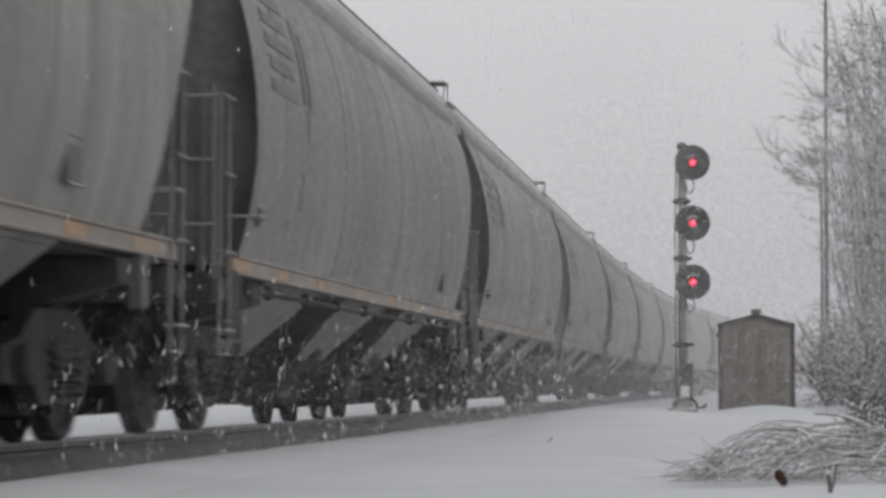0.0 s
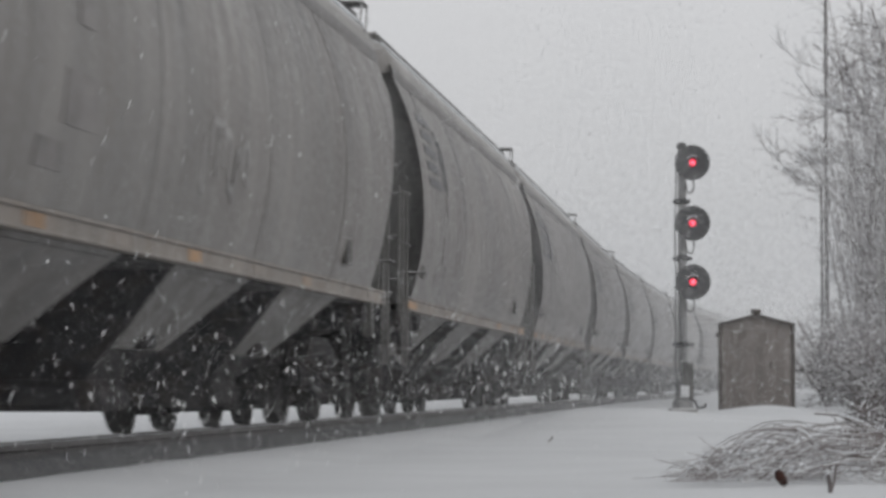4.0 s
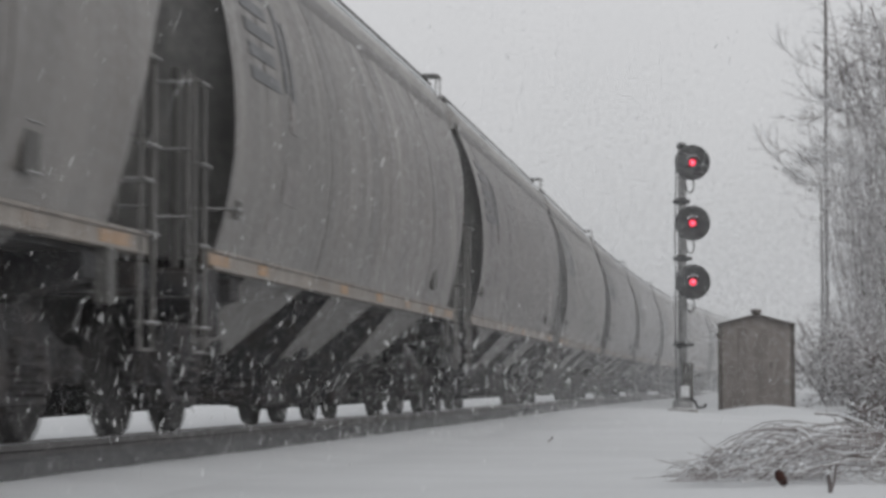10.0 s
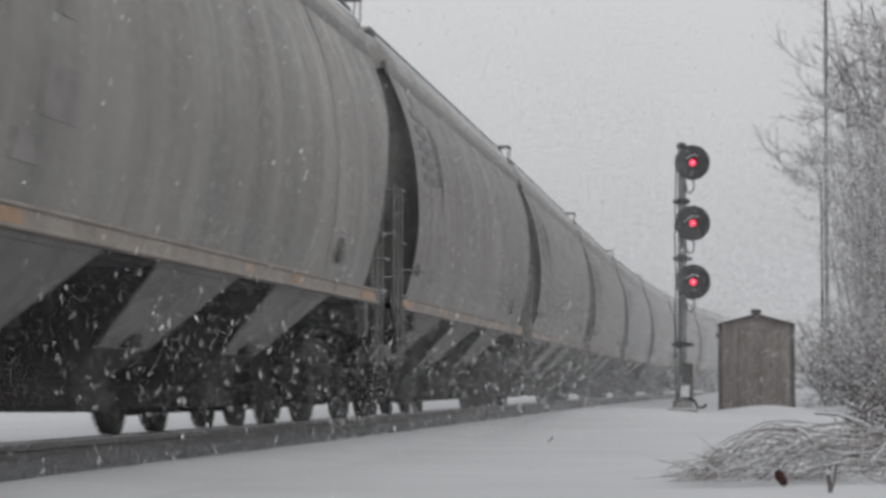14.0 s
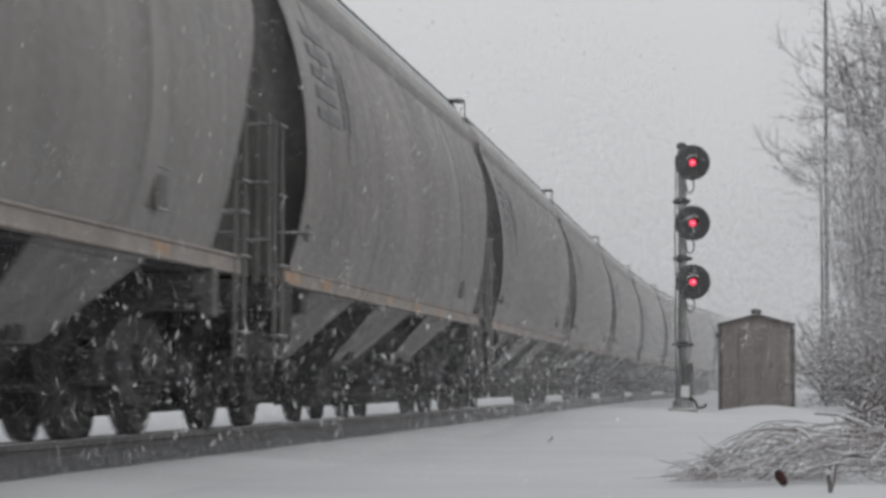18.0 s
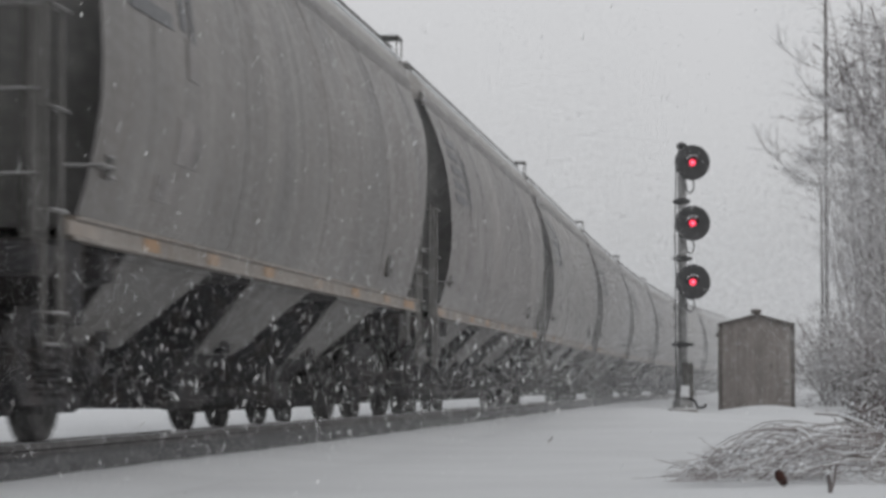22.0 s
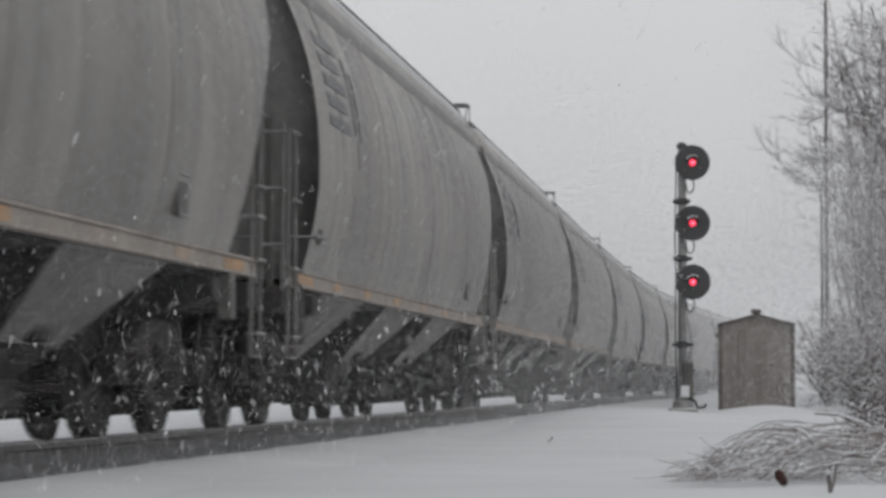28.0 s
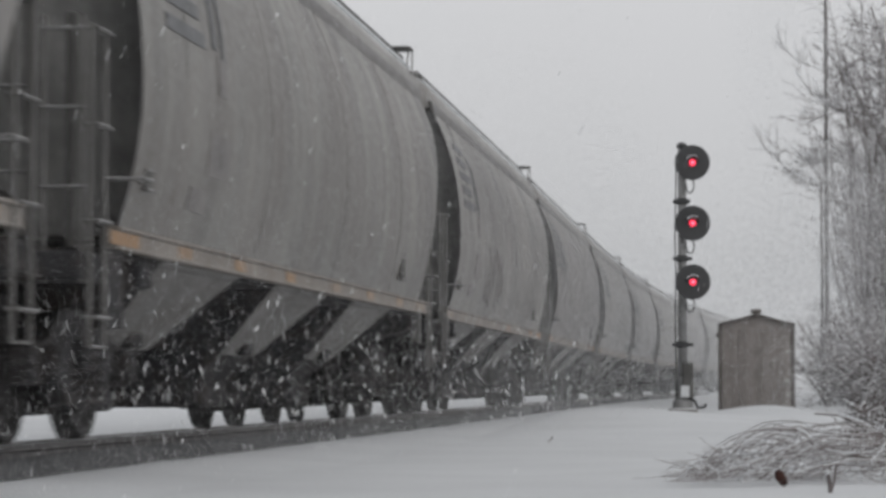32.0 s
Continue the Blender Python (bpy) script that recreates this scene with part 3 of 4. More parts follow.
# ---------------------------------------------------------------- signal, hut, pole
def signal():
    x0, y0 = 4.525, 50.0
    s = new("railway_signal")
    s.matrix_basis = pose(x0, y0, -0.16)
    up = 0.16
    part("mast", tube(B(), [(0, 0, 0.0), (0, 0, 4.86 + up)], [0.085, 0.078], 16), MAST, s, "weathered grey steel signal mast", True)
    part("foundation", box(B(), (-0.26, -0.26, -0.25), (0.26, 0.26, 0.10), 0.03), CONCRETE, s)
    part("base_casting", lathe(B(), [(0.20, 0.08), (0.19, 0.22), (0.12, 0.30), (0.11, 0.62), (0.09, 0.70)], 2, (0, 0, 0), 16), MAST, s)
    part("finial", lathe(B(), [(0.06, 4.98), (0.10, 5.02), (0.10, 5.07), (0.05, 5.12)], 2, (0, 0, 0), 12), BLACK, s)
    part("junction_box", box(B(), (-0.02, -0.20, 0.28), (0.18, -0.06, 0.95), 0.015), GRIME, s, "grey steel junction box on the mast")
    part("notice_plate", box(B(), (-0.06, -0.225, 0.30), (0.10, -0.208, 0.52), 0.003), PLATE, s, "pale blank plate")
    part("conduit", tube(B(), [(-0.135, -0.02, 0.0), (-0.125, -0.02, 0.7), (-0.14, -0.02, 1.9), (-0.12, -0.02, 2.6), (-0.14, -0.02, 3.3), (-0.125, -0.02, 4.0), (-0.11, -0.02, 4.7)], 0.014, 6), BLACK, s)
    part("foot_lever", tube(B(), [(0.10, -0.1, 0.30), (0.22, -0.12, 0.22), (0.27, -0.12, 0.10), (0.40, -0.12, 0.12), (0.42, -0.12, 0.18)], 0.03, 6), BLACK, s)
    for z, a, b in ((3.84, -0.17, 0.15), (2.755, -0.17, 0.18), (1.13, -0.19, 0.20)):
        br = part("bracket", box(B(), (a, -0.10, z + up - 0.03), (b, 0.12, z + up + 0.03), 0.008), BLACK, s)
        part("clamp", lathe(B(), [(0.105, z + up - 0.06), (0.105, z + up + 0.06)], 2, (0, 0, 0), 14), BLACK, br)
    for z in (4.555, 3.412, 2.305):
        zz = z + up
        d = part("signal_disc", lathe(B(), [(0.325, -0.300), (0.332, -0.296), (0.332, -0.284), (0.325, -0.280)], 1, (0.17, 0, zz), 40), BLACK, s, "round black signal background disc")
        part("housing", lathe(B(), [(0.15, -0.284), (0.17, -0.20), (0.17, 0.08), (0.10, 0.14)], 1, (0.17, 0, zz), 18), BLACK, d)
        part("arm", box(B(), (-0.02, -0.05, zz - 0.05), (0.10, 0.05, zz + 0.05), 0.01), BLACK, d)
        bm = B()
        rings = []
        for w, r in ((-0.300, 0.120), (-0.46, 0.118), (-0.46, 0.108), (-0.302, 0.108)):
            rings.append([bm.verts.new((0.17 + r * math.cos(a), w, zz + r * math.sin(a))) for a in np.linspace(radians(10), radians(170), 15)])
        for i in range(4):
            p, q = rings[i], rings[(i + 1) % 4]
            for k in range(14):
                bm.faces.new((p[k], p[k + 1], q[k + 1], q[k]))
        part("hood", bm, BLACK, d, "half-round black lamp hood")
        bm = B()
        rings = []
        for w, r in ((-0.31, 0.121), (-0.455, 0.119), (-0.455, 0.134), (-0.31, 0.136)):
            rings.append([bm.verts.new((0.17 + r * math.cos(a), w, zz + r * math.sin(a))) for a in np.linspace(radians(45), radians(150), 11)])
        for i in range(4):
            p, q = rings[i], rings[(i + 1) % 4]
            for k in range(10):
                bm.faces.new((p[k], p[k + 1], q[k + 1], q[k]))
        part("snow_cap", bm, SNOWCAP, d, "snow lying on the hood")
        part("lens", lathe(B(), [(0.066, -0.302), (0.060, -0.318), (0.042, -0.330), (0.01, -0.336)], 1, (0.17, 0, zz), 20), LENS, d, "glowing red lens")
        part("lamp", lathe(B(), [(0.028, -0.333), (0.024, -0.342), (0.005, -0.346)], 1, (0.17, 0, zz), 14), LAMP, d)
        loop = [(0.17, -0.10, zz - 0.30)] + [(0.14 + 0.075 * math.cos(a), -0.10, zz - 0.42 + 0.14 * math.sin(a)) for a in np.linspace(radians(60), radians(-200), 14)]
        part("cable_loop", tube(B(), loop, 0.014, 5), BLACK, s, "black flexible cable loop")
    return tagged(s, "three-head railway signal showing red over red over red, mast in snow", "railway signal")


signal()


def hut():
    h = new("equipment_hut")
    h.matrix_basis = pose(7.10, 60.0, -0.2, 0, 0, -6.3)
    w, d, e, pk = 0.815, 2.0, 1.94, 2.14
    outline = [(-w, 0.0), (w, 0.0), (w, e), (0, pk), (-w, e)]
    part("wall", prism(B(), outline, 1, 0.0, d), HUT, h, "brown-grey painted steel walls")
    for x in (-w, w):
        part("corner_trim", box(B(), (x - 0.05, -0.025, 0.0), (x + 0.05, 0.06, e), 0.006), HUTDARK, h)
    for sx in (1, -1):
        pr = [(0, pk + 0.005), (sx * (w + 0.06), e - 0.02), (sx * (w + 0.06), e + 0.02), (0, pk + 0.05)]
        part("roof_panel", prism(B(), pr, 1, -0.12, d + 0.12), HUTROOF, h, "dark steel roof panel")
    part("vent", lathe(B(), [(0.07, pk + 0.02), (0.07, pk + 0.06), (0.115, pk + 0.06), (0.125, pk + 0.10), (0.115, pk + 0.155), (0.03, pk + 0.165)], 2, (0, 0.35, 0), 16), HUTDARK, h)
    dr = part("door", box(B(), (-0.40, -0.022, 0.06), (0.42, -0.004, 1.86), 0.005), HUT, h, "flush brown-grey steel door")
    part("door_handle", box(B(), (0.30, -0.06, 0.95), (0.36, -0.02, 1.10), 0.01), HUTDARK, dr)
    part("lock_hasp", box(B(), (0.62, -0.06, 0.58), (0.76, 0.0, 0.68), 0.01), CONCRETE, h)
    part("cable_hood", box(B(), (-w - 0.10, 0.1, 1.66), (-w - 0.0, 0.5, 1.76), 0.01), HUTDARK, h)
    part("foundation", box(B(), (-w - 0.03, -0.03, -0.25), (w + 0.03, d + 0.03, 0.04), 0.02), CONCRETE, h)
    return tagged(h, "small brown-grey steel equipment hut with gable roof, in snow", "equipment hut")


hut()


def utility_pole():
    p = new("utility_pole")
    p.matrix_basis = pose(13.05, 90.0, -0.2)
    part("shaft", tube(B(), [(0, 0, -0.3), (0.02, 0, 8), (0.05, 0, 17)], [0.085, 0.07, 0.055], 10), POLE, p, smooth=True)
    return tagged(p, "slender grey wooden pole standing among bare trees", "pole")


utility_pole()


def short_pole():
    p = new("short_pole")
    p.matrix_basis = pose(11.46, 80.0, -0.2)
    part("shaft", tube(B(), [(0, 0, -0.3), (0.01, 0, 3.5), (0.0, 0, 6.7)], [0.048, 0.044, 0.038], 10), POLE, p, smooth=True)
    return tagged(p, "short grey weathered post among bare trees", "pole")


short_pole()


# ---------------------------------------------------------------- bare trees and brush
def wander(rng, start, direction, length, steps, droop, kink):
    pts, d = [Vector(start)], Vector(direction).normalized()
    for i in range(steps):
        d = (d + Vector((rng.uniform(-kink, kink), rng.uniform(-kink, kink), rng.uniform(-kink, kink) + droop))).normalized()
        pts.append(pts[-1] + d * (length / steps))
    return pts


def snow_line(bm, pts, r):
    """Snow lying along the upper side of a branch."""
    up = [p + Vector((0, 0, r * 0.9)) for p in pts]
    tube(bm, up, [r * 0.85] * len(up), 3, False)


def bare_tree(x, y, height, reach, seed, limbs=70, trunk_r=0.16, arms=()):
    """A trunk that forks into rising leaders, with long upswept limbs, twigs and lying snow."""
    rng = random.Random(seed)
    t = new("tree")
    t.matrix_basis = pose(x, y, ground_z(x, y))
    trunk = wander(rng, (0, 0, -0.3), (rng.uniform(-0.06, 0.06), 0, 1), height, 9, 0.02, 0.07)
    part("trunk", tube(B(), trunk, [trunk_r * (1 - 0.09 * i) for i in range(10)], 8), BARK, t, "wet grey-brown trunk", True)
    stems = [trunk]
    for k in range(5):
        i = rng.randint(1, 4)
        a = k * 1.257 + rng.uniform(-0.4, 0.4)
        ld = wander(rng, trunk[i], (0.75 * math.cos(a), 0.75 * math.sin(a), 1.0), height * rng.uniform(0.4, 0.6), 9, 0.05, 0.10)
        part("leader", tube(B(), ld, [trunk_r * 0.5 * (1 - 0.085 * j) for j in range(10)], 6), BARK, t)
        stems.append(ld)
    b1, b2, sn = B(), B(), B()
    for k in range(limbs):
        stem = stems[k % len(stems)] if k % 3 else trunk
        i = rng.randint(1, 8)
        base = stem[i].lerp(stem[i + 1], rng.random())
        ang = rng.uniform(0, 6.283)
        ln = reach * rng.uniform(0.45, 1.1) * (1.0 if base.z < height * 0.75 else 0.6)
        limb = wander(rng, base, (math.cos(ang), math.sin(ang), rng.uniform(-0.25, 0.45)), ln, 8, 0.055, 0.17)
        r = rng.uniform(0.009, 0.018)
        if k < len(arms):
            z, ln = arms[k]
            limb = wander(rng, trunk[0].lerp(trunk[-1], (z + 0.3) / height), (-1.0, 0.1, -0.12), ln, 8, 0.05, 0.09)
            r = 0.019
        tube(b1, limb, [r * (1 - 0.10 * j) for j in range(9)], 5, False)
        if rng.random() < 0.8:
            snow_line(sn, limb[:8], r * 0.7)
        for q in range(rng.randint(10, 15)):
            j = rng.randint(1, 7)
            p = limb[j].lerp(limb[j + 1], rng.random())
            d = (limb[j + 1] - limb[j]).normalized() * 1.2 + Vector((rng.uniform(-0.8, 0.8), rng.uniform(-0.8, 0.8), rng.uniform(-0.35, 0.8)))
            sub = wander(rng, p, d, ln * rng.uniform(0.18, 0.42), 5, 0.07, 0.2)
            tube(b2, sub, [0.0085, 0.008, 0.007, 0.006, 0.005, 0.0035], 3, False)
            if rng.random() < 0.6:
                snow_line(sn, sub, 0.009)
            for w in range(rng.randint(3, 6)):
                p2 = sub[rng.randint(1, 4)]
                d2 = d.normalized() + Vector((rng.uniform(-0.9, 0.9), rng.uniform(-0.9, 0.9), rng.uniform(-0.5, 0.8)))
                tw = wander(rng, p2, d2, ln * rng.uniform(0.08, 0.2), 2, 0.08, 0.25)
                tube(b2, tw, [0.0055, 0.005, 0.0035], 3, False)
                if rng.random() < 0.4:
                    snow_line(sn, tw, 0.008)
    tagged(part("branching", b1, BARK, t, "bare spreading limbs"), kind="stuff")
    tagged(part("fine_branching", b2, TWIG, t, "fine bare twigs"), kind="stuff")
    tagged(part("lying_snow", sn, SNOWCAP, t, "snow lying along the branches"), kind="stuff")
    return tagged(t, "bare leafless tree with snow along its branches", "tree", "bare trees by the hut")


grown = [bare_tree(14.5, 68.0, 12.5, 2.4, 3, 80, 0.13, arms=((7.2, 1.75), (7.9, 1.6), (5.2, 1.95), (5.7, 1.7), (4.6, 1.8), (3.9, 1.9), (3.2, 1.8))),
         bare_tree(15.1, 73.0, 14.0, 2.7, 8, 62, 0.15), bare_tree(15.6, 82.0, 13.0, 2.5, 15, 56, 0.12), bare_tree(17.0, 92.0, 14.0, 2.9, 21, 52, 0.14)]
for which, x, y, turn in ((1, 16.3, 88.0, 70), (2, 15.2, 78.0, 150), (2, 16.9, 93.0, 260), (3, 15.9, 84.0, 35)):
    copy_thing(grown[which], pose(x, y, ground_z(x, y), 0, 0, turn))


def thicket(x, y, w, h, seed, stems=60):
    rng = random.Random(seed)
    t = new("shrub")
    t.matrix_basis = pose(x, y, ground_z(x, y))
    b, sn = B(), B()
    for k in range(stems):
        a = rng.uniform(0, 6.283)
        base = Vector((rng.uniform(-w, w) * 0.6, rng.uniform(-w, w) * 0.6, -0.05))
        st = wander(rng, base, (math.cos(a) * 0.5, math.sin(a) * 0.5, 1), h * rng.uniform(0.5, 1.1), 5, -0.05, 0.18)
        tube(b, st, [0.013, 0.012, 0.010, 0.008, 0.006, 0.004], 4, False)
        for q in range(7):
            j = rng.randint(1, 4)
            d = Vector((rng.uniform(-1, 1), rng.uniform(-1, 1), rng.uniform(-0.3, 0.9)))
            sub = wander(rng, st[j], d, h * rng.uniform(0.15, 0.4), 3, -0.02, 0.2)
            tube(b, sub, [0.009, 0.007, 0.006, 0.004], 3, False)
            if rng.random() < 0.8:
                snow_line(sn, sub, 0.009)
            for u in range(3):
                tw = wander(rng, sub[rng.randint(1, 2)], d + Vector((rng.uniform(-1, 1), rng.uniform(-1, 1), rng.uniform(-1, 1))), h * 0.14, 2, 0, 0.2)
                tube(b, tw, [0.006, 0.005, 0.004], 3, False)
    tagged(part("stem_tangle", b, TWIG, t, "dense bare stems and twigs"), kind="stuff")
    tagged(part("lying_snow", sn, SNOWCAP, t, "snow caught in the twigs"), kind="stuff")
    return tagged(t, "dense leafless shrub powdered with snow", "shrub", "shrubs by the hut")


for i, (x, y, w, h) in enumerate(((10.0, 62, 0.8, 1.6), (10.3, 60, 1.0, 2.0), (11.2, 64, 1.1, 2.4), (10.5, 69, 1.0, 2.6), (11.8, 72, 1.2, 3.0), (9.9, 56, 0.8, 1.2), (4.25, 25, 0.45, 0.40), (4.9, 29, 0.6, 0.50), (3.75, 21.5, 0.35, 0.30), (5.8, 34, 0.7, 0.62))):
    bush = thicket(x, y, w, h, 40 + i)
    if h > 2.5:
        for dx, dy, turn in ((1.3, 4.0, 80), (2.6, 9.0, 200)):
            copy_thing(bush, pose(x + dx, y + dy, ground_z(x + dx, y + dy), 0, 0, turn))


def sapling_clump(x, y, h, seed, stems):
    """A clump of tall whippy saplings with a haze of fine snowy twigs."""
    rng = random.Random(seed)
    t = new("sapling_clump")
    t.matrix_basis = pose(x, y, ground_z(x, y))
    b, sn = B(), B()
    for k in range(stems):
        a = rng.uniform(0, 6.283)
        base = Vector((rng.uniform(-0.9, 0.9), rng.uniform(-1.2, 1.2), -0.1))
        st = wander(rng, base, (math.cos(a) * 0.14, math.sin(a) * 0.14, 1), h * rng.uniform(0.55, 1.1), 9, 0.02, 0.06)
        part("stem", tube(B(), st, [0.030 - 0.0026 * i for i in range(10)], 5), BARK, t)
        for q in range(34):
            j = rng.randint(1, 8)
            a2 = rng.uniform(0, 6.283)
            p = st[j].lerp(st[j + 1], rng.random())
            sub = wander(rng, p, (math.cos(a2), math.sin(a2), rng.uniform(-0.1, 0.8)), rng.uniform(0.5, 1.5), 5, 0.06, 0.16)
            tube(b, sub, [0.009, 0.008, 0.007, 0.006, 0.005, 0.003], 3, False)
            if rng.random() < 0.45:
                snow_line(sn, sub, 0.007)
            for u in range(6):
                d = (sub[3] - sub[1]).normalized() + Vector((rng.uniform(-1, 1), rng.uniform(-1, 1), rng.uniform(-0.6, 0.9)))
                tw = wander(rng, sub[rng.randint(1, 5)], d, rng.uniform(0.2, 0.55), 3, 0.04, 0.22)
                tube(b, tw, [0.006, 0.005, 0.0045, 0.003], 3, False)
                if rng.random() < 0.2:
                    snow_line(sn, tw, 0.006)
    tagged(part("fine_branching", b, TWIG, t, "fine bare twigs"), kind="stuff")
    tagged(part("lying_snow", sn, SNOWCAP, t, "snow caught in the twigs"), kind="stuff")
    return tagged(t, "clump of tall bare saplings powdered with snow", "saplings", "saplings by the hut")


clumps = [sapling_clump(13.1, 79.0, 11.0, 61, 12), sapling_clump(13.9, 87.0, 12.0, 62, 12)]
for which, x, y, turn in ((0, 15.1, 93.0, 130), (1, 12.7, 75.5, 220)):
    copy_thing(clumps[which], pose(x, y, ground_z(x, y), 0, 0, turn))


def brush_pile():
    rng = random.Random(5)
    t = new("brush_pile")
    x0, y0 = 2.45, 15.8
    t.matrix_basis = pose(x0, y0, ground_z(x0, y0))
    sn = B()

    def stem(pts, r, name="branch", cap=True):
        part(name, tube(B(), pts, [r * (1 - 0.7 * i / (len(pts) - 1)) for i in range(len(pts))], 5), BRUSH, t)
        if cap:
            snow_line(sn, pts[:-1], r * 0.9)

    # long cut branches: level over the heap, bowing down to the snow at their tips
    for k in range(30):
        tip = rng.uniform(-1.02, -0.15)
        ln = rng.uniform(0.6, 1.15)
        h = rng.uniform(0.05, 0.31) * min(1.0, 0.62 + 0.6 * (tip + 1.02))
        sy, yaw = rng.uniform(-0.5, 0.7), rng.uniform(-0.3, 0.3)
        bow, lean = rng.uniform(2.0, 4.5), rng.uniform(-0.05, 0.06)
        pts = []
        for i in range(9):
            u = i / 8
            z = h * (1 - u ** bow) + lean * (1 - u) + rng.uniform(-0.009, 0.009)
            pts.append(Vector((tip + ln * (1 - u), sy + ln * u * yaw + rng.uniform(-0.015, 0.015), max(z, 0.006))))
        stem(pts, rng.uniform(0.003, 0.006), cap=rng.random() < 0.85)
        # side shoots off the upper part
        for q in range(rng.randint(1, 3)):
            p = pts[rng.randint(2, 6)]
            shoot = wander(rng, p, (-1.0, rng.uniform(-0.5, 0.5), rng.uniform(-0.5, 0.45)), rng.uniform(0.12, 0.34), 4, -0.10, 0.16)
            for v in shoot:
                v.z = max(v.z, 0.004)
            stem(shoot, rng.uniform(0.0022, 0.0035), "shoot", rng.random() < 0.5)
    # springy shoots that arch over the near end and hang down to the snow
    for k in range(44):
        x0a, top = rng.uniform(-0.55, 0.05), rng.uniform(0.20, 0.345)
        span, drop = rng.uniform(0.22, 0.52), rng.uniform(0.75, 1.0)
        sy, yaw = rng.uniform(-0.5, 0.6), rng.uniform(-0.25, 0.25)
        pts = []
        for i in range(9):
            a = -0.5 + (1.45 + 0.5) * i / 8
            z = top * (1 - drop * max(math.sin(a), 0.0) ** 2.2 - 0.25 * max(-math.sin(a), 0) ** 2)
            pts.append(Vector((x0a - span * math.sin(a), sy + yaw * i / 8 + rng.uniform(-0.01, 0.01), max(z + rng.uniform(-0.006, 0.006), 0.004))))
        stem(pts, rng.uniform(0.0022, 0.0045), "arching_shoot", rng.random() < 0.9)
    # loose tips lying out on the snow
    for k in range(12):
        p = Vector((rng.uniform(-0.95, -0.75), rng.uniform(-0.4, 0.2), rng.uniform(0.01, 0.05)))
        shoot = wander(rng, p, (-1.0, rng.uniform(-0.4, 0.4), rng.uniform(-0.1, 0.15)), rng.uniform(0.2, 0.42), 5, -0.05, 0.14)
        for v in shoot:
            v.z = max(v.z, 0.004)
        stem(shoot, 0.0028, "shoot", rng.random() < 0.6)
    tw = B()
    for k in range(560):
        p = Vector((rng.uniform(-0.95, 0.75), rng.uniform(-0.5, 0.7), 0))
        env = 0.28 * max(0.10, min(1.0, 1 - ((p.x + 0.25) / 0.85) ** 2 if p.x < -0.25 else 1.0))
        p.z = rng.uniform(0.0, env)
        d = Vector((rng.uniform(-1, 0.4), rng.uniform(-0.5, 0.5), rng.uniform(-0.55, 0.25)))
        pts = wander(rng, p, d, rng.uniform(0.08, 0.28), 4, -0.06, 0.22)
        for q in pts:
            q.z = max(q.z, 0.004)
        tube(tw, pts, [0.0026, 0.0024, 0.002, 0.0016, 0.0012], 3, False)
        if rng.random() < 0.3:
            snow_line(sn, pts, 0.004)
    tagged(part("twig_tangle", tw, BRUSH, t, "tangle of thin dead twigs"), kind="stuff")
    # the thick bough that leans over the pile
    stem([Vector(p) for p in ((0.60, 0.3, 0.14), (0.42, 0.35, 0.17), (0.28, 0.4, 0.23), (0.10, 0.45, 0.33), (-0.02, 0.5, 0.375), (-0.16, 0.55, 0.385))], 0.016, "bough")
    stem([Vector(p) for p in ((0.12, -0.3, 0.12), (-0.05, -0.3, 0.15), (-0.20, -0.3, 0.17), (-0.28, -0.3, 0.21), (-0.33, -0.3, 0.27), (-0.38, -0.3, 0.30), (-0.55, -0.3, 0.30))], 0.012, "bough")
    part("lying_snow", sn, SNOWCAP, t, "snow lying along the twigs")["kind"] = "stuff"
    return tagged(t, "heap of cut dead branches half buried in snow", "brush pile")


brush_pile()


def dead_leaf():
    bm = B()
    rng = random.Random(2)
    for k in range(3):
        prev = None
        for i in range(7):
            u = i / 6
            w = 0.024 * math.sin(math.pi * (0.1 + 0.85 * u)) * (0.8 + 0.3 * (i % 2))
            c = Vector((-0.02 + 0.04 * u + 0.008 * k, 0.02 * math.sin(3 * u + k), 0.085 - 0.085 * u + 0.008 * k))
            row = (bm.verts.new(c + Vector((-w, 0.012, 0.006))), bm.verts.new(c), bm.verts.new(c + Vector((w, 0.015, 0.0))))
            if prev:
                bm.faces.new((prev[0], prev[1], row[1], row[0]))
                bm.faces.new((prev[1], prev[2], row[2], row[1]))
            prev = row
    bmesh.ops.solidify(bm, geom=list(bm.faces), thickness=0.0015)
    ob = part("dead_leaf", bm, LEAF)
    ob.matrix_basis = pose(1.93, 15.2, ground_z(1.93, 15.2) + 0.0)
    return tagged(ob, "curled dark red-brown dead leaf caught on the snow", "leaf")


dead_leaf()


def dry_stalk():
    t = new("dry_stalk")
    t.matrix_basis = pose(1.15, 29.0, ground_z(1.15, 29.0))
    part("stem", tube(B(), [(0, 0, -0.03), (0.01, 0, 0.02), (0.03, 0, 0.045)], [0.008, 0.007, 0.004], 5), TWIG, t)
    part("seed_head", tube(B(), [(0.025, 0, 0.04), (0.04, 0, 0.05), (0.055, 0, 0.045)], [0.006, 0.012, 0.005], 6), TWIG, t)
    return tagged(t, "tiny dry weed stalk poking through the snow", "weed")


dry_stalk()


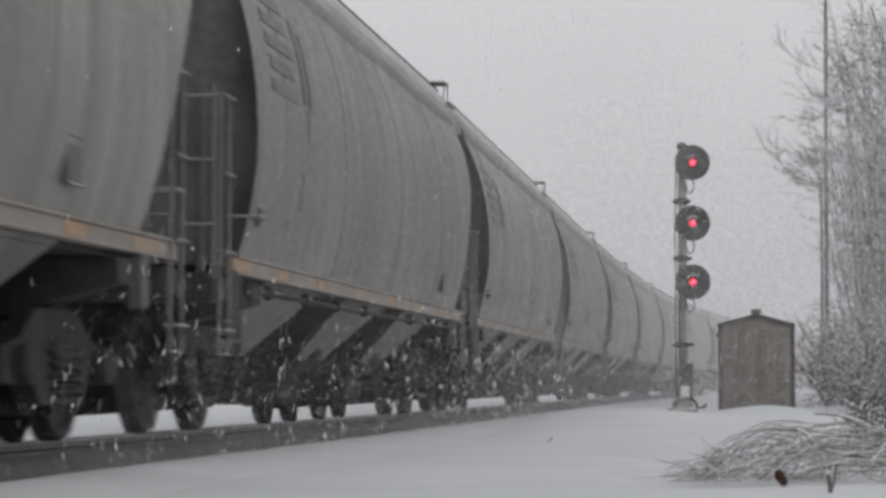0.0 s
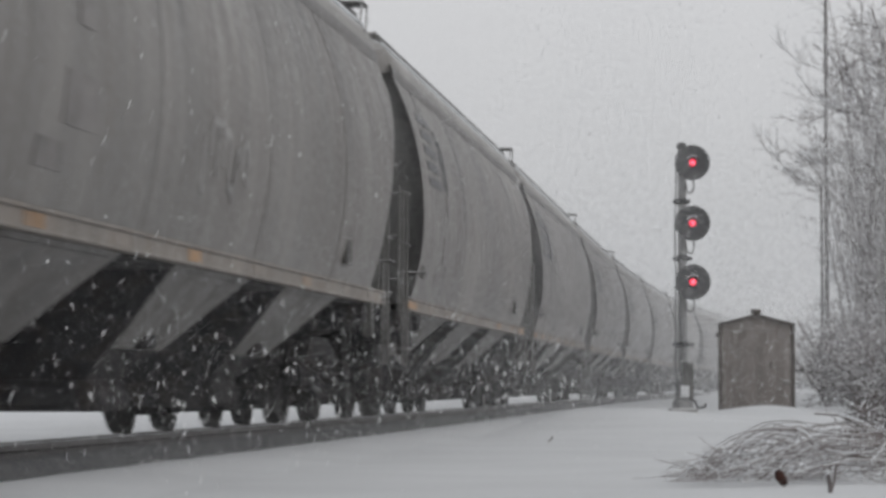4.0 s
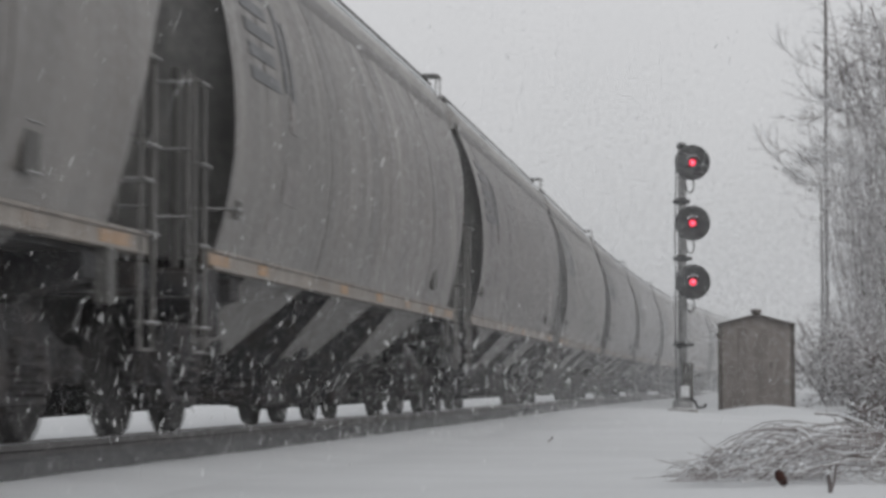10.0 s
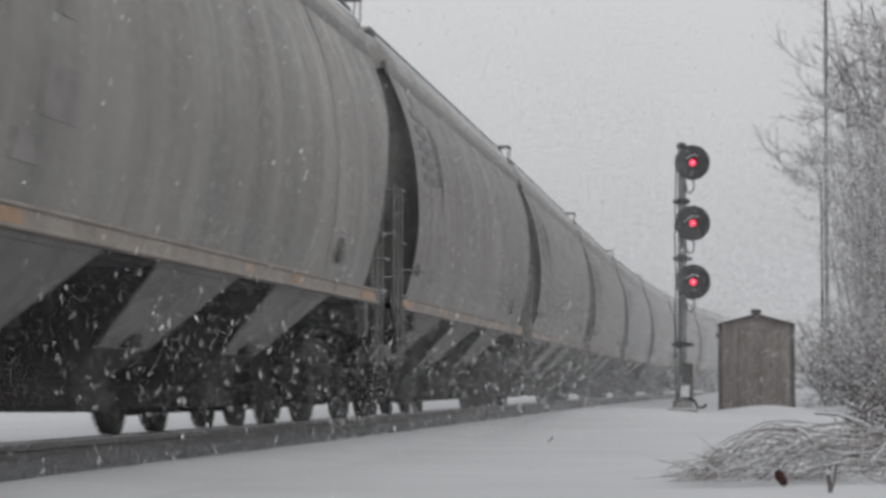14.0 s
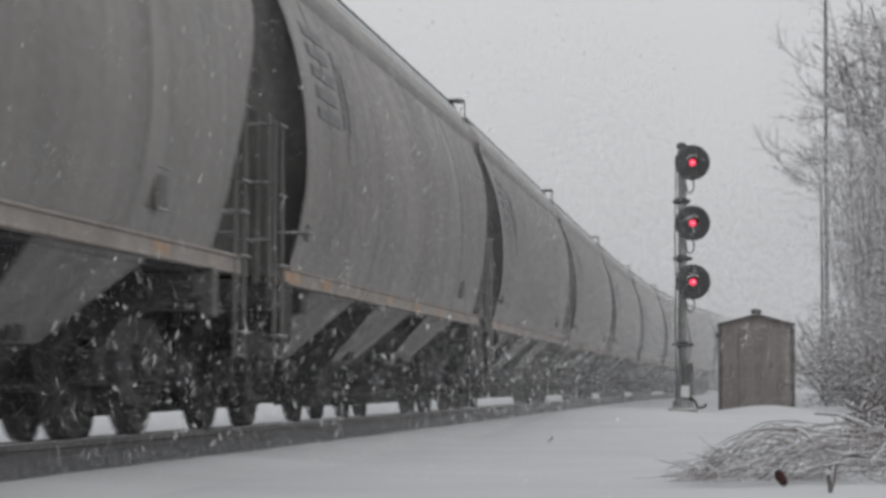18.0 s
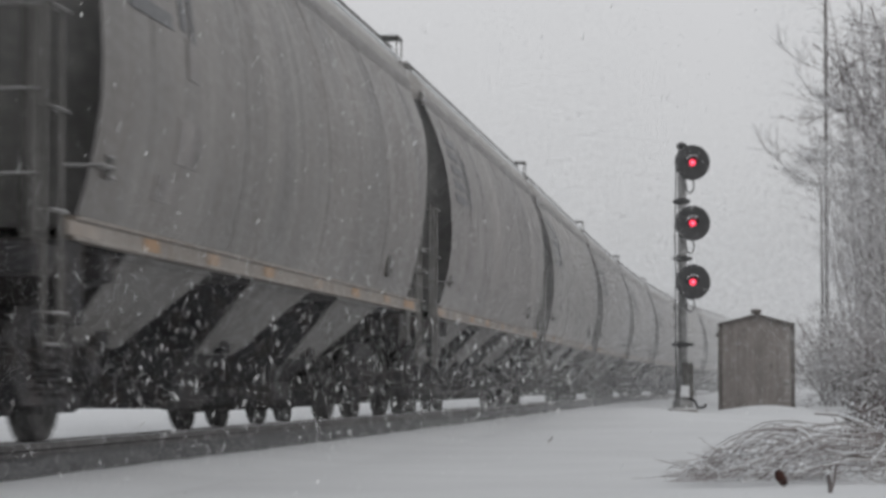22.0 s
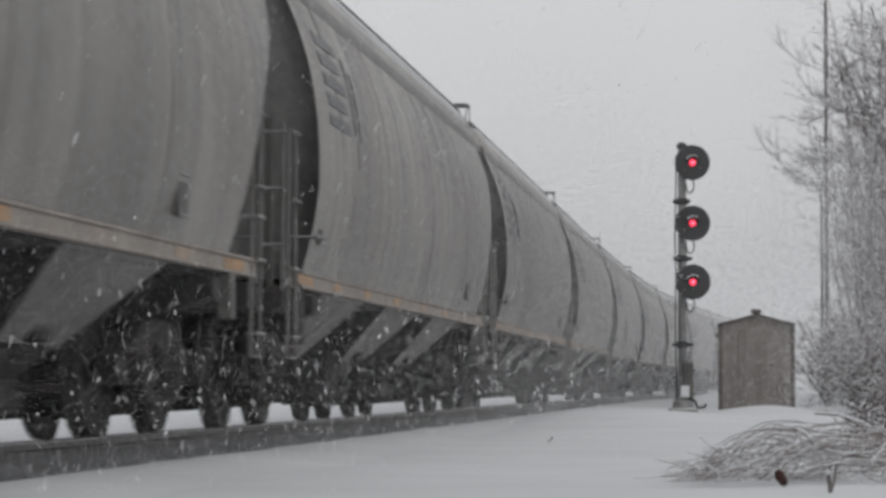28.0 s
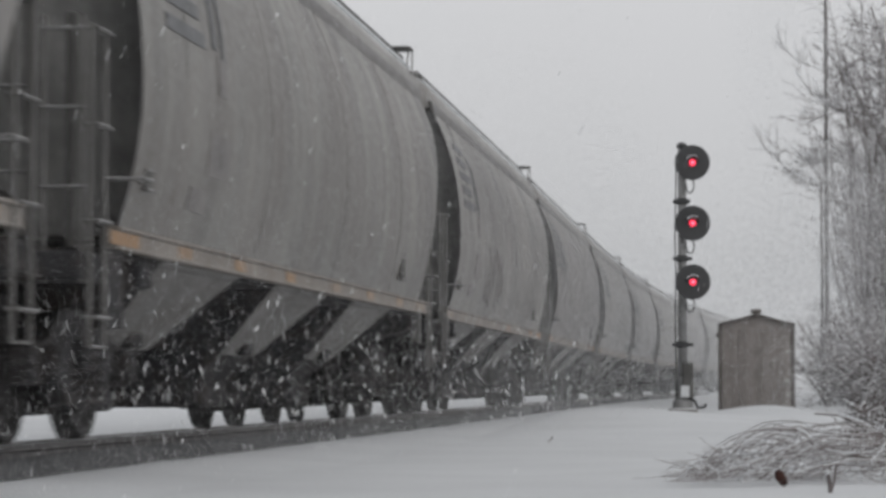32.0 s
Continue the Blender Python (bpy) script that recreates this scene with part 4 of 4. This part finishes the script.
def stake():
    t = new("stake")
    t.matrix_basis = pose(2.14, 14.7, ground_z(2.14, 14.7))
    part("stump", tube(B(), [(0, 0, -0.1), (0.005, 0, 0.02), (-0.008, 0, 0.10)], [0.016, 0.014, 0.011], 7), TWIG, t)
    part("side_shoot", tube(B(), [(0.0, 0, -0.02), (0.03, 0, 0.08), (0.035, 0, 0.16)], [0.009, 0.007, 0.005], 5), TWIG, t)
    part("snow_cap", tube(B(), [(-0.008, 0, 0.098), (-0.008, 0, 0.115)], [0.012, 0.006], 6), SNOWCAP, t)
    return tagged(t, "short broken woody stub sticking out of the snow", "stump")


stake()

# ---------------------------------------------------------------- the train
SPEED = 10.14


def gap_s(t):
    """Where the couplings stand along the line: an even run, with the slack of the train easing in and out."""
    u = (t - 16.0) / 16.0
    surge = 0.25 * math.exp(-((t - 13.0) / 2.0) ** 2) + 0.30 * math.exp(-((t - 24.5) / 1.8) ** 2) + 0.10 * math.exp(-((t - 20.0) / 1.5) ** 2) + 0.20 * math.exp(-t ** 2)
    return 12.817 - 0.817 * u ** 5 - 0.272 * u ** 4 + 1.522 * u ** 3 + 1.294 * u ** 2 - 0.714 * u - SPEED * t + surge


first = hopper_car()
train = [first]
for n in range(1, 31):
    train.append(copy_thing(first, pose(0, 0, 0)))


def graffiti(car, y0, z0, seed, size, material, label):
    """Loose sprayed strokes on the curved side; they spell nothing."""
    rng = random.Random(seed)
    for k in range(7):
        bm = B()
        cy, cz = y0 + size * 0.42 * k, z0 + rng.uniform(-0.1, 0.1)
        a0, da = rng.uniform(0, 6.28), rng.uniform(2.2, 4.6)
        rows = []
        for i in range(13):
            a = a0 + da * i / 12
            y, z = cy + size * 0.24 * math.cos(a), cz + size * 0.42 * math.sin(a)
            w = size * 0.06
            n = (math.cos(a), math.sin(a))
            rows.append([bm.verts.new((side_x(z + w * e * n[1]) + lift, y + w * e * n[0], z + w * e * n[1])) for lift in (0.001, 0.008) for e in (-1, 1)])
        for p, q in zip(rows, rows[1:]):
            for i0, i1 in ((0, 1), (1, 3), (3, 2), (2, 0)):
                bm.faces.new((p[i0], p[i1], q[i1], q[i0]))
        bm.faces.new([rows[0][i] for i in (0, 2, 3, 1)])
        bm.faces.new([rows[-1][i] for i in (0, 1, 3, 2)])
        part("spray_stroke", bm, material, car, label)


def brake_pipe(car):
    """The pipe that some wagons carry under the side sill, on short hangers."""
    pipe = part("brake_pipe", tube(B(), [(1.43, -6.2, 1.075), (1.43, 0.0, 1.07), (1.43, 6.4, 1.08)], 0.024, 6), STEEL, car, "dark pipe hung under the sill")
    for y in np.linspace(-5.8, 6.0, 8):
        part("hanger", box(B(), (1.40, y - 0.05, 1.03), (1.46, y + 0.05, 1.14), 0.008), STEEL, pipe)


HEADS = [-3 + n for n in range(31)]
brake_pipe(train[2])
brake_pipe(train[20])
graffiti(train[3], 0.3, 1.80, 4, 0.8, GRAFFITI, "pale sprayed scrawl that cannot be read")
graffiti(train[4], -1.5, 1.9, 9, 0.5, GRAFFITI, "small pale sprayed scrawl that cannot be read")
graffiti(train[22], -3.4, 1.9, 11, 0.8, STENCIL, "dark sprayed scrawl that cannot be read")
for n, c in zip(HEADS, train):
    c.matrix_basis = on_track(gap_s(0) + (n + 0.5) * CAR_LEN)


# ---------------------------------------------------------------- falling snow
def flakes(name, count, place, size, seed, label):
    """Falling snow as one body of small crystals."""
    rng = np.random.default_rng(seed)
    c = place(rng, count)
    s = size(rng, count, c[:, 1])
    a = rng.normal(size=(count, 3))
    a /= np.linalg.norm(a, axis=1)[:, None]
    b = np.cross(a, rng.normal(size=(count, 3)))
    b /= np.linalg.norm(b, axis=1)[:, None]
    v = np.empty((count, 3, 3))
    for k in range(3):
        th = 2 * math.pi * k / 3
        v[:, k] = c + s[:, None] * (math.cos(th) * a + math.sin(th) * b)
    me = bpy.data.meshes.new(name)
    me.vertices.add(count * 3)
    me.vertices.foreach_set("co", v.reshape(-1))
    me.loops.add(count * 3)
    me.loops.foreach_set("vertex_index", np.arange(count * 3, dtype=np.int32))
    me.polygons.add(count)
    me.polygons.foreach_set("loop_start", np.arange(0, count * 3, 3, dtype=np.int32))
    me.update(calc_edges=True)
    me.materials.append(FLAKE)
    return tagged(new(name, me), label, "falling snow", kind="stuff")


def motions():
    """All that moves: the wagons along the line, their wheels, the snow."""
    times = [0.5 * k for k in range(65)]
    for n, c in zip(HEADS, train):
        walk(c, [(t, on_track(gap_s(t) + (n + 0.5) * CAR_LEN)) for t in times])
    # wheels roll with the wagons; alike wheels share one turning
    spin = {}
    frames = [k / FPS for k in range(int(32 * FPS) + 1)]
    for c in train:
        for o in c.children_recursive:
            if o.name.split(".")[0] != "wheelset":
                continue
            key = round(o.location.y, 2)
            if key not in spin:
                walk(o, [(t, pose(0, key, 0.457, math.degrees((gap_s(0) - gap_s(t)) / 0.457))) for t in frames])
                spin[key] = o
            else:
                o.rotation_mode = "QUATERNION"
                keys = o.animation_data_create()
                keys.action = spin[key].animation_data.action
                keys.action_slot = spin[key].animation_data.action_slot
    # snow whirled up beside the wheels sways round and round, each lot in its own time
    for k, ob in enumerate(whirls):
        turn, w = 0.62 * k, 7.5 + 0.6 * k
        wide, high = 0.10 + 0.03 * (k % 4), 0.24 + 0.03 * (k % 5)
        walk(ob, [(t, pose(wide * math.sin(w * 0.8 * t + turn), 0.1 * math.cos(w * t), high * math.cos(w * t + 2.1 * turn))) for t in [i / 15 for i in range(481)]])
    # the added veil of crystals creeps along the line towards the tripod
    walk(haze, [(0.0, pose(0, 0, 0)), (32.0, pose(-1.9, -16.0, 0))])
    for ob, vel in SNOWFALL:
        walk(ob, [(0.0, pose(0, 0, 0)), (32.0, pose(*(32.0 * v for v in vel)))])


SNOWFALL = []


def air(y0, y1, left, right, z0, z1, drift):
    """Places in the air between two distances, spread by the drift that they will cover."""
    def place(rng, n):
        y = np.sqrt(y0 ** 2 + (y1 ** 2 - y0 ** 2) * rng.random(n))
        x = y * (left + (right - left) * rng.random(n)) - drift[0] * 32 * rng.random(n)
        z = z0 + (z1 - z0 - drift[2] * 32) * rng.random(n)
        return np.stack([x, y, z], 1)
    return place


def snowfall(count, seed, y0, y1, left, right, z0, z1, drift, size, label):
    SNOWFALL.append((flakes("falling_snow", count, air(y0, y1, left, right, z0, z1, drift), size, seed, label), drift))


def churned(count, seed, span, lift, size, label):
    """Clots of snow thrown about beside the wheels: eight-sided grains with uneven axes."""
    rng = np.random.default_rng(seed)
    d = 1 / (1 / span[0] + (1 / span[1] - 1 / span[0]) * rng.random(count))
    base = np.array([beside(float(v) - 21.0, 1.05 + 1.1 * float(r), 0.0) for v, r in zip(d, rng.random(count))])
    base[:, 2] = -0.2 + lift * rng.random(count) ** 1.4
    r = d * size / 4685.0 * (0.45 + 0.9 * rng.random(count) ** 2)
    axes = rng.normal(size=(count, 3, 3))
    axes /= np.linalg.norm(axes, axis=2)[:, :, None]
    axes[:, 0] = np.stack([rng.normal(0, 0.35, count), rng.normal(0, 0.35, count), np.ones(count)], 1)   # longest the way they fly
    axes[:, 0] *= 2.3
    axes *= (r[:, None] * (0.6 + 0.6 * rng.random((count, 3))))[:, :, None]
    v = np.stack([base + axes[:, 0], base - axes[:, 0], base + axes[:, 1], base - axes[:, 1], base + axes[:, 2], base - axes[:, 2]], 1).reshape(-1, 3)
    eight = np.array([(0, 2, 4), (2, 1, 4), (1, 3, 4), (3, 0, 4), (2, 0, 5), (1, 2, 5), (3, 1, 5), (0, 3, 5)])
    f = (eight[None] + 6 * np.arange(count)[:, None, None]).reshape(-1, 3)
    me = bpy.data.meshes.new("churned_snow")
    me.from_pydata(v.tolist(), [], f.tolist())
    me.materials.append(FLAKE)
    return tagged(new("churned_snow", me), label, "blown snow", kind="stuff")


def veil(count, seed, span, shift, lift, size, label):
    """Single snow crystals added beside the train as a veil that lifts its darks."""
    def place(rng, n):
        d = 1 / (1 / span[0] + (1 / span[1] - 1 / span[0]) * rng.random(n))
        at = np.interp(d - 21.0 + shift, LINE_S, LINE[:, 0]), np.interp(d - 21.0 + shift, LINE_S, LINE[:, 1]), np.interp(d - 21.0 + shift, LINE_S, LINE[:, 2])
        lat = 1.0 + 1.2 * rng.random(n)
        return np.stack([at[0] + lat * np.cos(at[2]), at[1] - lat * np.sin(at[2]), -0.2 + lift * rng.random(n) ** 1.3], 1)
    return flakes("powder_snow", count, place, lambda r, n, y: np.maximum(y, 9.0) * size * (0.8 + 0.4 * r.random(n)), seed, label)


CLOSE, FAR = "large white snowflakes driven down past the train", "thick snowfall veiling the distance"
snowfall(60000, 1, 2.5, 7.0, -0.18, 0.18, -0.2, 1.3, (-0.75, 0.0, -2.1), lambda r, n, y: 0.0018 + 0.0030 * r.random(n) ** 2, CLOSE)
snowfall(115000, 4, 4.0, 11.0, -0.18, 0.18, -0.2, 1.9, (-0.5, 0.0, -1.25), lambda r, n, y: 0.0018 + 0.0046 * r.random(n) ** 3, CLOSE)
snowfall(70000, 5, 11.0, 30.0, -0.18, 0.18, -0.2, 4.6, (-0.42, 0.0, -1.05), lambda r, n, y: 0.0040 + 0.0070 * r.random(n), CLOSE)
snowfall(380000, 7, 22.0, 51.0, -0.06, 0.088, -0.3, 4.6, (-0.03, 0.0, -0.05), lambda r, n, y: y * (0.00011 + 0.00004 * r.random(n)), FAR)
snowfall(660000, 2, 51.0, 150.0, 0.035, 0.18, -0.3, 5.8, (-0.05, 0.0, -0.10), lambda r, n, y: y * (0.00014 + 0.00004 * r.random(n)), FAR)
snowfall(90000, 6, 55.0, 100.0, 0.125, 0.18, 6.5, 14.0, (-0.05, 0.0, -0.10), lambda r, n, y: y * (0.00012 + 0.00004 * r.random(n)), FAR)
snowfall(130000, 3, 150.0, 330.0, 0.07, 0.18, -0.3, 9.0, (-0.05, 0.0, -0.08), lambda r, n, y: y * (0.00013 + 0.00005 * r.random(n)), FAR)
snowfall(45000, 8, 52.0, 66.0, 0.135, 0.18, -0.2, 5.5, (-0.03, 0.0, -0.05), lambda r, n, y: y * (0.00017 + 0.00005 * r.random(n)), FAR)

WHIRL = "clots of snow whirled up along the wheels of the train"
whirls = [churned(84, 70 + k, (14.0, 52.0), 1.30, 2.2, WHIRL) for k in range(10)]
# added haze: crystals that grey the dark parts under the wagons
HAZE = "fine snow crystals added beside the train as a veil that greys its darks"
haze = veil(180000, 91, (10.0, 70.0), 5.0, 1.7, 0.000075, HAZE)

motions()
